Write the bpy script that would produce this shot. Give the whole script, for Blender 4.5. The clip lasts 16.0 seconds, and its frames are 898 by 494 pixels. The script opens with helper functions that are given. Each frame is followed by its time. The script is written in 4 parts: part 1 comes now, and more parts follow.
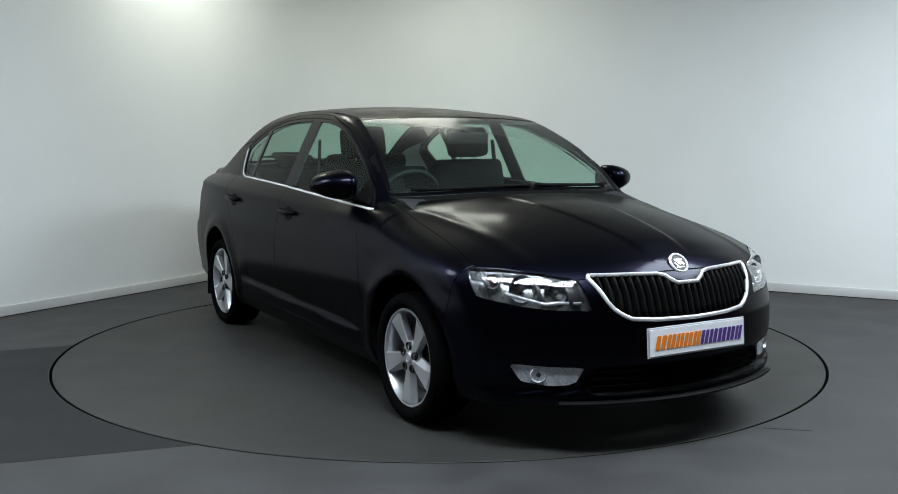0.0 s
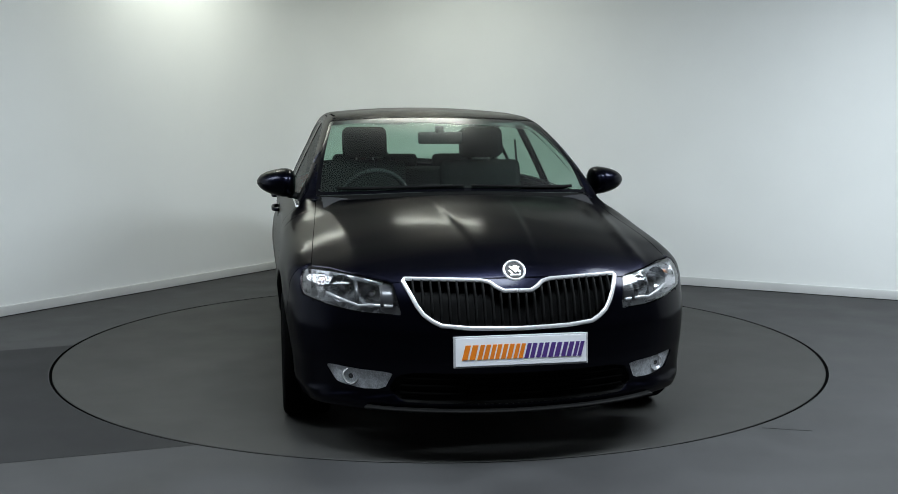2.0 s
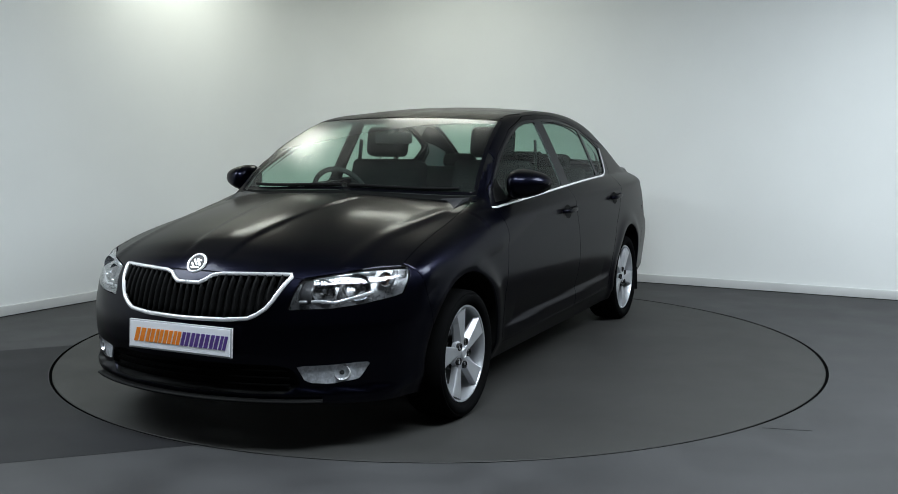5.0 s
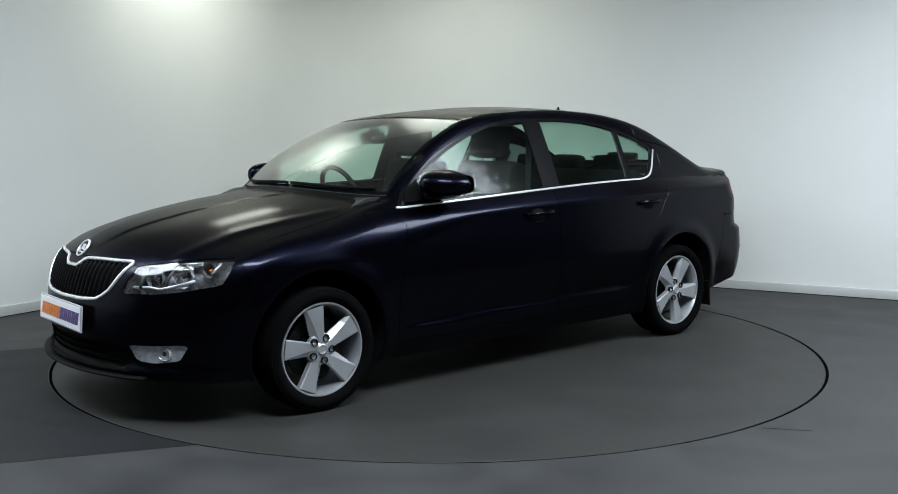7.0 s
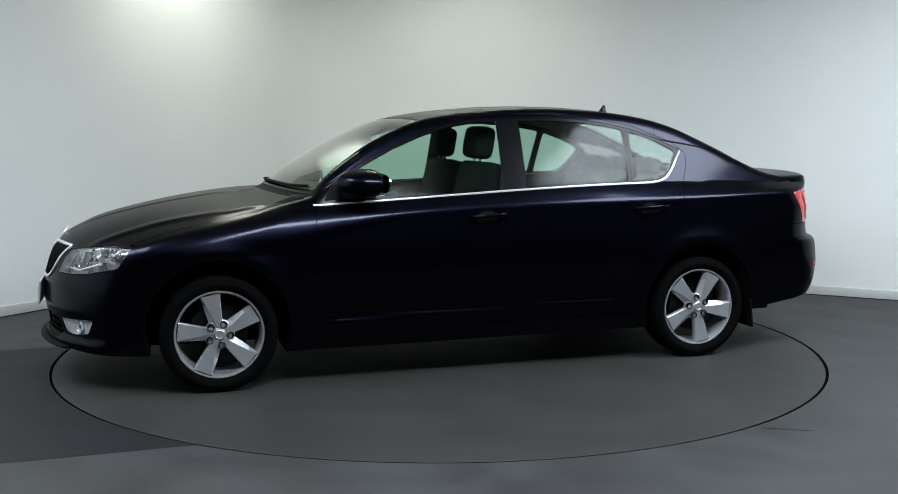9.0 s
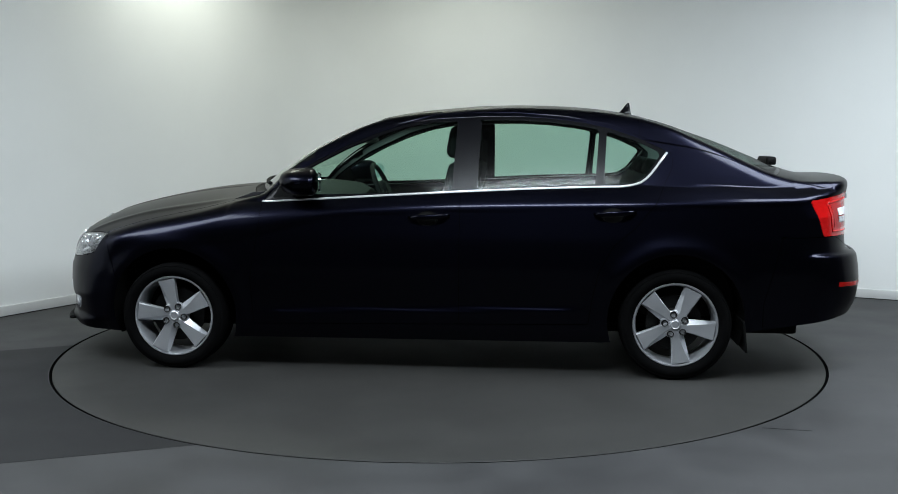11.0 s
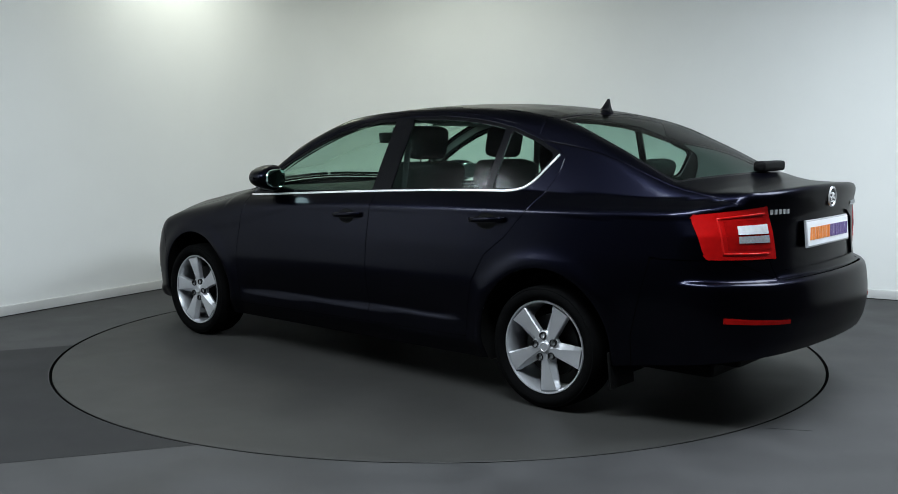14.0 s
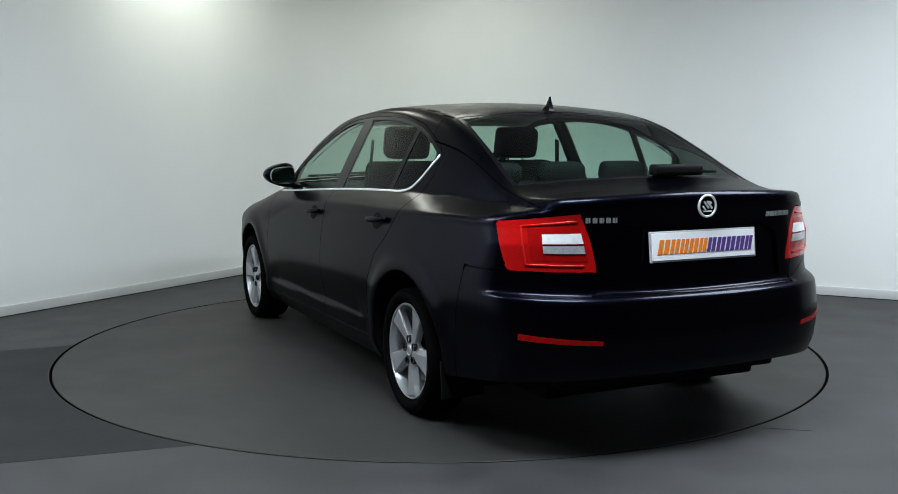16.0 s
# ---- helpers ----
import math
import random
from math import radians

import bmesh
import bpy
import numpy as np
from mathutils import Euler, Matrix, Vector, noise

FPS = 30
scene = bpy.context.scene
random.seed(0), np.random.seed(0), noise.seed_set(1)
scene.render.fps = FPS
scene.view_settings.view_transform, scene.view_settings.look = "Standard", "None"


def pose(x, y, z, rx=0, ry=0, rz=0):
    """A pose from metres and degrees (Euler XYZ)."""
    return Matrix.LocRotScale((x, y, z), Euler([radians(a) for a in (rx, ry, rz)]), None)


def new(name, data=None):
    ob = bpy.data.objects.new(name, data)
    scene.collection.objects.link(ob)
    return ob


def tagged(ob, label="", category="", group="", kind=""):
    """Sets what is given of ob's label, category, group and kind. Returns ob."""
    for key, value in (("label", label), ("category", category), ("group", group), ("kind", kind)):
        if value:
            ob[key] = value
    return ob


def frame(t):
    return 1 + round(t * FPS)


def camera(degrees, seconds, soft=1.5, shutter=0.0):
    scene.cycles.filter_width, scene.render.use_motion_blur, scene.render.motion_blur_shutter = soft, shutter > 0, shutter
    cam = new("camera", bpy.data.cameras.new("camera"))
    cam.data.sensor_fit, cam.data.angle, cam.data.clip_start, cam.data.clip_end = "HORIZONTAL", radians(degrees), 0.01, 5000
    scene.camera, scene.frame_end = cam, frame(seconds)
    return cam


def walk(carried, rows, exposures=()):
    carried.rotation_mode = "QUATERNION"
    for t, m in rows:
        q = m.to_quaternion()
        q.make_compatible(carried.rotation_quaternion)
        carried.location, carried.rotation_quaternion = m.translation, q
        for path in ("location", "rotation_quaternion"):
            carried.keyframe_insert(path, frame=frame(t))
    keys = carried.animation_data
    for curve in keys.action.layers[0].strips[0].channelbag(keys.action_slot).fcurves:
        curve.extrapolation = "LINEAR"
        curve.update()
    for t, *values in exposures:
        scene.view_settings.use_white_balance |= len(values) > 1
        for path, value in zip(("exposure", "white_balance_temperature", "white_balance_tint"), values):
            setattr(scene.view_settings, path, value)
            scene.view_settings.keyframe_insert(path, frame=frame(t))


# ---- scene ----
# ---------- camera: stands still ----------
EYE = (0.0, -5.897, 1.260)
cam = camera(49.37, 16.0, soft=0.9)
VIEW = Matrix.Translation(EYE) @ pose(0, 0, 0, 90 - 6.456, 0, -0.524)
walk(cam, [(0.0, VIEW), (16.0, VIEW)], exposures=[(0.0, 0.0), (16.0, 0.0)])

# ---------- world and lamps ----------
CEIL = 3.1
world = bpy.data.worlds.new("studio_world")
scene.world = world
world.use_nodes = True
world.node_tree.nodes["Background"].inputs[0].default_value = (0.5, 0.55, 0.6, 1)
world.node_tree.nodes["Background"].inputs[1].default_value = 0.02


def area_lamp(name, x, y, sx, sy, watts, colour, rz=0):
    data = bpy.data.lights.new(name, "AREA")
    data.shape, data.size, data.size_y, data.energy, data.color = "RECTANGLE", sx, sy, watts, colour
    ob = new(name, data)
    ob.matrix_world = pose(x, y, CEIL - 0.07, 0, 0, rz)
    return ob


WARM, COOL = (0.95, 1.0, 0.88), (0.80, 0.91, 1.0)
LAMPS = [  # x, y, size x, size y, watts, colour, turn
    (-1.80, 2.05, 1.0, 0.24, 15, WARM, 58.9),
    (-0.15, 2.15, 1.2, 0.24, 17, WARM, -28.4),
    (0.2, -2.95, 1.8, 0.7, 150, COOL, 0),
    (-3.3, -1.8, 2.0, 1.2, 98, COOL, 0),
    (3.2, -1.35, 2.2, 1.4, 190, COOL, 0),
]
for lx, ly, sx, sy, w, col, rz in LAMPS:
    area_lamp("ceiling_lamp", lx, ly, sx, sy, w, col, rz)

# ---------- materials ----------


def material(name, colour, rough=0.5, metal=0.0, coat=0.0, coat_rough=0.05, grain=0.0, grain_scale=200.0, stain=0.0,
             stain_scale=3.0, bump=0.0, rough_var=0.0, spec=0.5, tint=(1, 1, 1)):
    """A principled material whose colour varies at two scales, with fine relief."""
    m = bpy.data.materials.new(name)
    m.use_nodes = True
    nt = m.node_tree
    b = nt.nodes["Principled BSDF"]
    b.inputs["Base Color"].default_value = (*colour, 1)
    b.inputs["Roughness"].default_value = rough
    b.inputs["Metallic"].default_value = metal
    b.inputs["Coat Weight"].default_value = coat
    b.inputs["Coat Roughness"].default_value = coat_rough
    b.inputs["Specular IOR Level"].default_value = spec
    b.inputs["Specular Tint"].default_value = (*tint, 1)
    if grain or stain or bump or rough_var:
        tc = nt.nodes.new("ShaderNodeTexCoord")
        fine = nt.nodes.new("ShaderNodeTexNoise")
        fine.inputs["Scale"].default_value, fine.inputs["Detail"].default_value = grain_scale, 4
        big = nt.nodes.new("ShaderNodeTexNoise")
        big.inputs["Scale"].default_value, big.inputs["Detail"].default_value = stain_scale, 6
        for n in (fine, big):
            nt.links.new(tc.outputs["Object"], n.inputs["Vector"])
        ra = nt.nodes.new("ShaderNodeMapRange")
        ra.inputs[1].default_value, ra.inputs[2].default_value = 0.25, 0.75
        ra.inputs[3].default_value, ra.inputs[4].default_value = 1 - grain, 1 + grain
        rb = nt.nodes.new("ShaderNodeMapRange")
        rb.inputs[1].default_value, rb.inputs[2].default_value = 0.3, 0.7
        rb.inputs[3].default_value, rb.inputs[4].default_value = 1 - stain, 1 + stain
        nt.links.new(fine.outputs["Fac"], ra.inputs[0])
        nt.links.new(big.outputs["Fac"], rb.inputs[0])
        mul = nt.nodes.new("ShaderNodeMath")
        mul.operation = "MULTIPLY"
        nt.links.new(ra.outputs[0], mul.inputs[0])
        nt.links.new(rb.outputs[0], mul.inputs[1])
        sc = nt.nodes.new("ShaderNodeVectorMath")
        sc.operation = "SCALE"
        sc.inputs[0].default_value = colour
        nt.links.new(mul.outputs[0], sc.inputs["Scale"])
        nt.links.new(sc.outputs[0], b.inputs["Base Color"])
        if rough_var:
            rr = nt.nodes.new("ShaderNodeMapRange")
            rr.inputs[1].default_value, rr.inputs[2].default_value = 0.3, 0.7
            rr.inputs[3].default_value, rr.inputs[4].default_value = rough - rough_var, rough + rough_var
            nt.links.new(big.outputs["Fac"], rr.inputs[0])
            nt.links.new(rr.outputs[0], b.inputs["Roughness"])
        if bump:
            bp = nt.nodes.new("ShaderNodeBump")
            bp.inputs["Strength"].default_value, bp.inputs["Distance"].default_value = 1.0, bump
            nt.links.new(fine.outputs["Fac"], bp.inputs["Height"])
            nt.links.new(bp.outputs[0], b.inputs["Normal"])
    return m


def glass_material(name, tint, gloss=1.0, rough=0.02):
    """Thin glass: tinted see-through with a mirror sheen that grows at grazing angles."""
    m = bpy.data.materials.new(name)
    m.use_nodes = True
    nt = m.node_tree
    nt.nodes.remove(nt.nodes["Principled BSDF"])
    out = nt.nodes["Material Output"]
    tr, gl = nt.nodes.new("ShaderNodeBsdfTransparent"), nt.nodes.new("ShaderNodeBsdfGlossy")
    tr.inputs[0].default_value = (*tint, 1)
    gl.inputs["Roughness"].default_value = rough
    gl.inputs["Color"].default_value = (gloss, gloss, gloss, 1)
    lw, mx = nt.nodes.new("ShaderNodeLayerWeight"), nt.nodes.new("ShaderNodeMixShader")
    lw.inputs["Blend"].default_value = 0.5
    pw, ad = nt.nodes.new("ShaderNodeMath"), nt.nodes.new("ShaderNodeMath")
    pw.operation, ad.operation = "POWER", "MULTIPLY_ADD"
    pw.inputs[1].default_value = 4.0
    ad.inputs[1].default_value, ad.inputs[2].default_value = 0.9, 0.05
    nt.links.new(lw.outputs["Facing"], pw.inputs[0])
    nt.links.new(pw.outputs[0], ad.inputs[0])
    nt.links.new(ad.outputs[0], mx.inputs[0])
    nt.links.new(tr.outputs[0], mx.inputs[1])
    nt.links.new(gl.outputs[0], mx.inputs[2])
    nt.links.new(mx.outputs[0], out.inputs["Surface"])
    return m


def glow(name, colour, strength):
    m = bpy.data.materials.new(name)
    m.use_nodes = True
    b = m.node_tree.nodes["Principled BSDF"]
    b.inputs["Base Color"].default_value = (0.9, 0.9, 0.9, 1)
    b.inputs["Emission Color"].default_value = (*colour, 1)
    b.inputs["Emission Strength"].default_value = strength
    return m


WALL = material("wall_paint", (0.78, 0.79, 0.77), 0.7, grain=0.015, grain_scale=300, stain=0.025, stain_scale=1.1, bump=0.0004)
# dark tone of the unseen walls, chosen to darken what the car reflects
DARKWALL = material("unseen_wall_dark", (0.035, 0.036, 0.038), 0.8, grain=0.03, stain=0.05, spec=0.2)
CEILING = material("ceiling_paint", (0.80, 0.81, 0.80), 0.8, grain=0.02, stain=0.03)
SKIRT = material("skirting_paint", (0.47, 0.47, 0.46), 0.4, grain=0.02, stain=0.04)
FLOOR = material("grey_vinyl", (0.0335, 0.0332, 0.0340), 0.58, spec=0.26, grain=0.10, grain_scale=260, stain=0.20, stain_scale=2.6, bump=0.0003, rough_var=0.08)
FLOORDARK = material("dark_grey_vinyl", (0.012, 0.012, 0.013), 0.62, spec=0.18, grain=0.10, grain_scale=260, stain=0.10, stain_scale=1.7, bump=0.0003, rough_var=0.06)
DISC = material("turntable_vinyl", (0.0268, 0.0262, 0.0246), 0.58, spec=0.26, grain=0.09, grain_scale=260, stain=0.08, stain_scale=2.1, bump=0.0003, rough_var=0.06)
GAP = material("dark_gap", (0.002, 0.002, 0.002), 0.9, spec=0.0)
PAINT = material("navy_metallic_paint", (0.0046, 0.0049, 0.0112), 0.33, metal=1.0, tint=(0.54, 0.53, 0.51), coat=0.24, coat_rough=0.15, grain=0.3, grain_scale=900, stain=0.05, stain_scale=4)
ROOFPAINT = material("rain_beaded_navy_paint", (0.0046, 0.0049, 0.0100), 0.36, metal=1.0, tint=(0.62, 0.60, 0.57), coat=0.34, coat_rough=0.12, grain=0.3, grain_scale=55, stain=0.1, stain_scale=5, bump=0.0016, rough_var=0.08)
BLACK = material("black_plastic", (0.004, 0.004, 0.004), 0.6, grain=0.15, grain_scale=500, bump=0.0002, spec=0.07)
GLOSSBLACK = material("gloss_black_trim", (0.002, 0.002, 0.003), 0.25, spec=0.12)
RUBBER = material("tyre_rubber", (0.0030, 0.0030, 0.0031), 0.9, spec=0.02, grain=0.2, grain_scale=300, stain=0.15, stain_scale=12)
CHROME = material("chrome", (0.86, 0.86, 0.87), 0.16, metal=0.55, rough_var=0.03, stain=0.03)
ALLOY = material("silver_alloy", (0.50, 0.51, 0.53), 0.36, metal=0.72, grain=0.05, grain_scale=600, stain=0.05, stain_scale=9, rough_var=0.05)
STEEL = material("brake_steel", (0.03, 0.03, 0.03), 0.4, metal=0.9, grain=0.15, stain=0.2, stain_scale=15)
REFLECTOR = material("lamp_reflector", (0.50, 0.51, 0.53), 0.17, metal=0.75, rough_var=0.05, stain=0.05, stain_scale=20)
FOGSILVER = material("fog_lamp_silver", (0.84, 0.85, 0.88), 0.25, metal=0.1, grain=0.25, grain_scale=90, stain=0.2, stain_scale=40)
LAMPHOUSE = material("lamp_housing_grey", (0.19, 0.19, 0.195), 0.28, metal=0.7, stain=0.12, stain_scale=25, rough_var=0.05)
LAMPGREY = material("lamp_bezel", (0.06, 0.06, 0.063), 0.3, metal=0.3, stain=0.1, stain_scale=20)
AMBER = material("amber_bulb_cap", (0.75, 0.22, 0.04), 0.25, stain=0.05)
REDLENS = material("red_lens", (0.36, 0.004, 0.004), 0.16, spec=0.35, coat=0.3, stain=0.10, stain_scale=30)
REDDARK = material("deep_red_lens", (0.27, 0.003, 0.003), 0.2, spec=0.3, stain=0.12, stain_scale=30)
REDBULB = material("bright_red_light_guide", (0.47, 0.008, 0.007), 0.25, spec=0.3, stain=0.08, stain_scale=40)
REDREFL = material("red_bumper_reflector", (0.26, 0.004, 0.003), 0.25, spec=0.2, stain=0.12, stain_scale=60)
WHITELENS = material("white_lens", (0.74, 0.75, 0.77), 0.2, metal=0.1, coat=0.4, stain=0.10, stain_scale=40)
WHITEDIM = material("ribbed_white_lens", (0.42, 0.43, 0.45), 0.25, metal=0.3, coat=0.3, grain=0.25, grain_scale=120, stain=0.10, stain_scale=40)
PLATE = material("white_plate", (0.80, 0.81, 0.84), 0.35, coat=0.3, stain=0.03, stain_scale=8)
PLATEEDGE = material("plate_surround", (0.42, 0.42, 0.44), 0.4, stain=0.05)
ORANGE = material("orange_print", (0.74, 0.20, 0.01), 0.4, stain=0.06, stain_scale=12)
PURPLE = material("purple_print", (0.075, 0.035, 0.19), 0.4, stain=0.06, stain_scale=12)
SEAT = material("charcoal_seat_cloth", (0.011, 0.012, 0.012), 0.9, grain=0.12, grain_scale=35, stain=0.1, spec=0.1)
DASH = material("dashboard_plastic", (0.022, 0.022, 0.024), 0.6, grain=0.2, grain_scale=200, stain=0.05, spec=0.2)
LINING = material("grey_headlining", (0.32, 0.33, 0.33), 0.9, grain=0.06, grain_scale=300, stain=0.03)
GLASS = glass_material("green_tint_glass", (0.67, 0.85, 0.77), gloss=0.28, rough=0.12)
SCREEN = glass_material("windscreen_glass", (0.72, 0.87, 0.78), gloss=0.85, rough=0.28)
LENS = glass_material("clear_lens", (0.92, 0.93, 0.94))
MIRROR = material("mirror_glass", (0.50, 0.66, 0.64), 0.02, metal=1.0)
DIFFUSER = glow("lamp_diffuser", (0.97, 0.99, 1.0), 2.5)

# ---------- helpers for meshes ----------
CX, CY = -1.371, 0.0797   # the turntable's axle in the car's measures (front axle = 0)


def mesh_part(name, verts, faces, mat, parent=None, label="", smooth=True, normals=None):
    me = bpy.data.meshes.new(name)
    me.from_pydata([tuple(v) for v in verts], [], [tuple(f) for f in faces])
    me.materials.append(mat)
    if smooth:
        me.polygons.foreach_set("use_smooth", [True] * len(me.polygons))
    me.update()
    if normals is not None:
        me.normals_split_custom_set_from_vertices([tuple(n) for n in normals])
    ob = new(name, me)
    ob.parent = parent
    if label:
        ob["label"] = label
    return ob


def part(name, bm, mat, parent=None, label="", smooth=False, angle=None):
    bmesh.ops.recalc_face_normals(bm, faces=bm.faces)
    me = bpy.data.meshes.new(name)
    bm.to_mesh(me)
    bm.free()
    me.materials.append(mat)
    if smooth:
        me.polygons.foreach_set("use_smooth", [True] * len(me.polygons))
        if angle:
            me.set_sharp_from_angle(angle=radians(angle))
    ob = new(name, me)
    ob.parent = parent
    if label:
        ob["label"] = label
    return ob


def box(bm, c, s, m=None, bevel=0.0, seg=2):
    r = bmesh.ops.create_cube(bm, size=1.0)
    vs = r["verts"]
    for v in vs:
        v.co = Vector((v.co.x * s[0], v.co.y * s[1], v.co.z * s[2]))
    if bevel:
        es = list({e for v in vs for e in v.link_edges})
        bv = bmesh.ops.bevel(bm, geom=es, offset=bevel, segments=seg, affect="EDGES", profile=0.6)
        vs = list({v for f in bv["faces"] for v in f.verts} | {v for v in vs if v.is_valid})
        seen, stack = set(vs), list(vs)
        while stack:
            for e in stack.pop().link_edges:
                for w in e.verts:
                    if w not in seen:
                        seen.add(w)
                        stack.append(w)
        vs = list(seen)
    mm = Matrix.Translation(c) @ (m or Matrix.Identity(4))
    for v in vs:
        v.co = mm @ v.co
    return vs


def lathe(bm, prof, n=48, axis="y", m=None, closed=False):
    """Turn a profile of (radius, along) round an axis."""
    rings = []
    for k in range(n):
        a = 2 * math.pi * k / n
        ring = []
        for r, h in prof:
            co = Vector((r * math.cos(a), h, r * math.sin(a))) if axis == "y" else Vector((r * math.cos(a), r * math.sin(a), h))
            ring.append(bm.verts.new(m @ co if m else co))
        rings.append(ring)
    np_ = len(prof)
    for k in range(n):
        a, b = rings[k], rings[(k + 1) % n]
        for i in range(np_ if closed else np_ - 1):
            j = (i + 1) % np_
            bm.faces.new((a[i], a[j], b[j], b[i]))


def sweep(pts, w, h, up, taper=None):
    """A bar of rounded section w x h along points; returns verts and faces."""
    pts = [Vector(p) for p in pts]
    V, F, n = [], [], 8
    for i, p in enumerate(pts):
        t = (pts[min(i + 1, len(pts) - 1)] - pts[max(i - 1, 0)]).normalized()
        u = Vector(up[i] if isinstance(up, list) else up)
        s = t.cross(u).normalized()
        u = s.cross(t).normalized()
        q = taper[i] if taper else 1.0
        for k in range(n):
            a = 2 * math.pi * (k + 0.5) / n
            ca, sa = math.cos(a), math.sin(a)
            V.append(p + s * (w / 2 * q * math.copysign(abs(ca) ** 0.6, ca)) + u * (h / 2 * q * math.copysign(abs(sa) ** 0.6, sa)))
    for i in range(len(pts) - 1):
        for k in range(n):
            F.append((i * n + k, i * n + (k + 1) % n, (i + 1) * n + (k + 1) % n, (i + 1) * n + k))
    F.append(tuple(range(n))[::-1])
    F.append(tuple((len(pts) - 1) * n + k for k in range(n)))
    return V, F


# ---------- the room ----------
TURN = Vector((0, 0, 0))
LDIR = Vector((math.cos(radians(58.85)), math.sin(radians(58.85)), 0))
RDIR = Vector((math.cos(radians(-28.43)), math.sin(radians(-28.43)), 0))
CORNER = Vector((-1.163, 4.09, 0))


def wall_path(offset, far=9.5):
    """The plan of the two walls and the rounded corner between them, shifted into the room by offset."""
    nl, nr = Vector((LDIR.y, -LDIR.x, 0)), Vector((-RDIR.y, RDIR.x, 0)) * -1
    t = 0.66
    a, b = CORNER - LDIR * t, CORNER + RDIR * t
    pts = [CORNER - LDIR * far]
    # quadratic round corner
    for k in range(17):
        s = k / 16
        pts.append(a * (1 - s) ** 2 + CORNER * (2 * s * (1 - s)) + b * s * s)
    pts.append(CORNER + RDIR * far)
    out = []
    for i, p in enumerate(pts):
        d = (pts[min(i + 1, len(pts) - 1)] - pts[max(i - 1, 0)]).normalized()
        if i == 0:
            d = LDIR
        if i == len(pts) - 1:
            d = RDIR
        out.append(p + Vector((d.y, -d.x, 0)) * offset)
    return out


def wall_strip(name, o1, o2, z1, z2, mat, label, round_top=False):
    a, b = wall_path(o1), wall_path(o2)
    V, F = [], []
    for p, q in zip(a, b):
        V += [(p.x, p.y, z1), (p.x, p.y, z2), (q.x, q.y, z2), (q.x, q.y, z1 if not round_top else z1)]
    if round_top:
        V = []
        for p, q in zip(a, b):
            m1 = q + (p - q) * 0.25
            V += [(p.x, p.y, z1), (p.x, p.y, z2), (m1.x, m1.y, z2), (q.x, q.y, z2 - 0.009), (q.x, q.y, z1)]
    n = 5 if round_top else 4
    for i in range(len(a) - 1):
        for k in range(n):
            F.append((i * n + k, i * n + (k + 1) % n, (i + 1) * n + (k + 1) % n, (i + 1) * n + k))
    F += [tuple(range(n)), tuple((len(a) - 1) * n + k for k in range(n))[::-1]]
    ob = mesh_part(name, V, F, mat, smooth=False)
    me = ob.data
    me.polygons.foreach_set("use_smooth", [True] * len(me.polygons))
    me.set_sharp_from_angle(angle=radians(40))
    bm = bmesh.new()
    bm.from_mesh(me)
    bmesh.ops.recalc_face_normals(bm, faces=bm.faces)
    bm.to_mesh(me)
    bm.free()
    return tagged(ob, label, "wall" if name.startswith("wall") else "baseboard", kind="structure")


wall_strip("wall_back", -0.15, 0.0, 0.0, CEIL, WALL, "off-white painted studio wall with a rounded corner")
wall_strip("baseboard", 0.0, 0.018, 0.0, 0.072, SKIRT, "white painted skirting board along the studio wall", True)
wall_strip("baseboard_joint", 0.018, 0.026, 0.0, 0.004, GAP, "thin dark line between the skirting board and floor")
A_END, B_END = wall_path(0)[0], wall_path(0)[-1]
C_END = A_END + (B_END - CORNER)


# unseen dark walls, added behind the viewpoint to keep the car's reflections black
def unseen_wall(name, p, q, label):
    bm = bmesh.new()
    d = (q - p)
    mid = (p + q) / 2
    n = Vector((d.y, -d.x, 0)).normalized() * 0.075
    ang = math.atan2(d.y, d.x)
    box(bm, (mid.x - n.x, mid.y - n.y, CEIL / 2), (d.length + 0.3, 0.15, CEIL), pose(0, 0, 0, 0, 0, math.degrees(ang)))
    return tagged(part(name, bm, DARKWALL), label, "wall", kind="structure")


unseen_wall("unseen_wall_left", C_END, A_END, "unseen dark wall behind the viewpoint, added to darken the car's reflections")
unseen_wall("unseen_wall_right", B_END, C_END, "unseen dark wall behind the viewpoint, added to darken the car's reflections")

RING = 2.2276
# floor: one sheet with a round hole for the turntable
bm = bmesh.new()
nseg = 160
inner = [bm.verts.new((RING * math.cos(2 * math.pi * k / nseg), RING * math.sin(2 * math.pi * k / nseg), 0)) for k in range(nseg)]
low = [bm.verts.new((v.co.x, v.co.y, -0.03)) for v in inner]
outer = [bm.verts.new((12 * math.cos(2 * math.pi * k / nseg), 12 * math.sin(2 * math.pi * k / nseg), 0)) for k in range(nseg)]
for k in range(nseg):
    j = (k + 1) % nseg
    bm.faces.new((inner[k], inner[j], outer[j], outer[k]))
    bm.faces.new((low[k], low[j], inner[j], inner[k]))
bm.faces.new(low)
floor = tagged(part("floor", bm, FLOOR), "grey vinyl studio floor with scuffs", "floor", kind="structure")
floor.data.materials.append(GAP)
for p in floor.data.polygons:
    if max(floor.data.vertices[i].co.z for i in p.vertices) < -0.001 or p.normal.z < 0.5 and p.normal.z > -0.5:
        p.material_index = 1

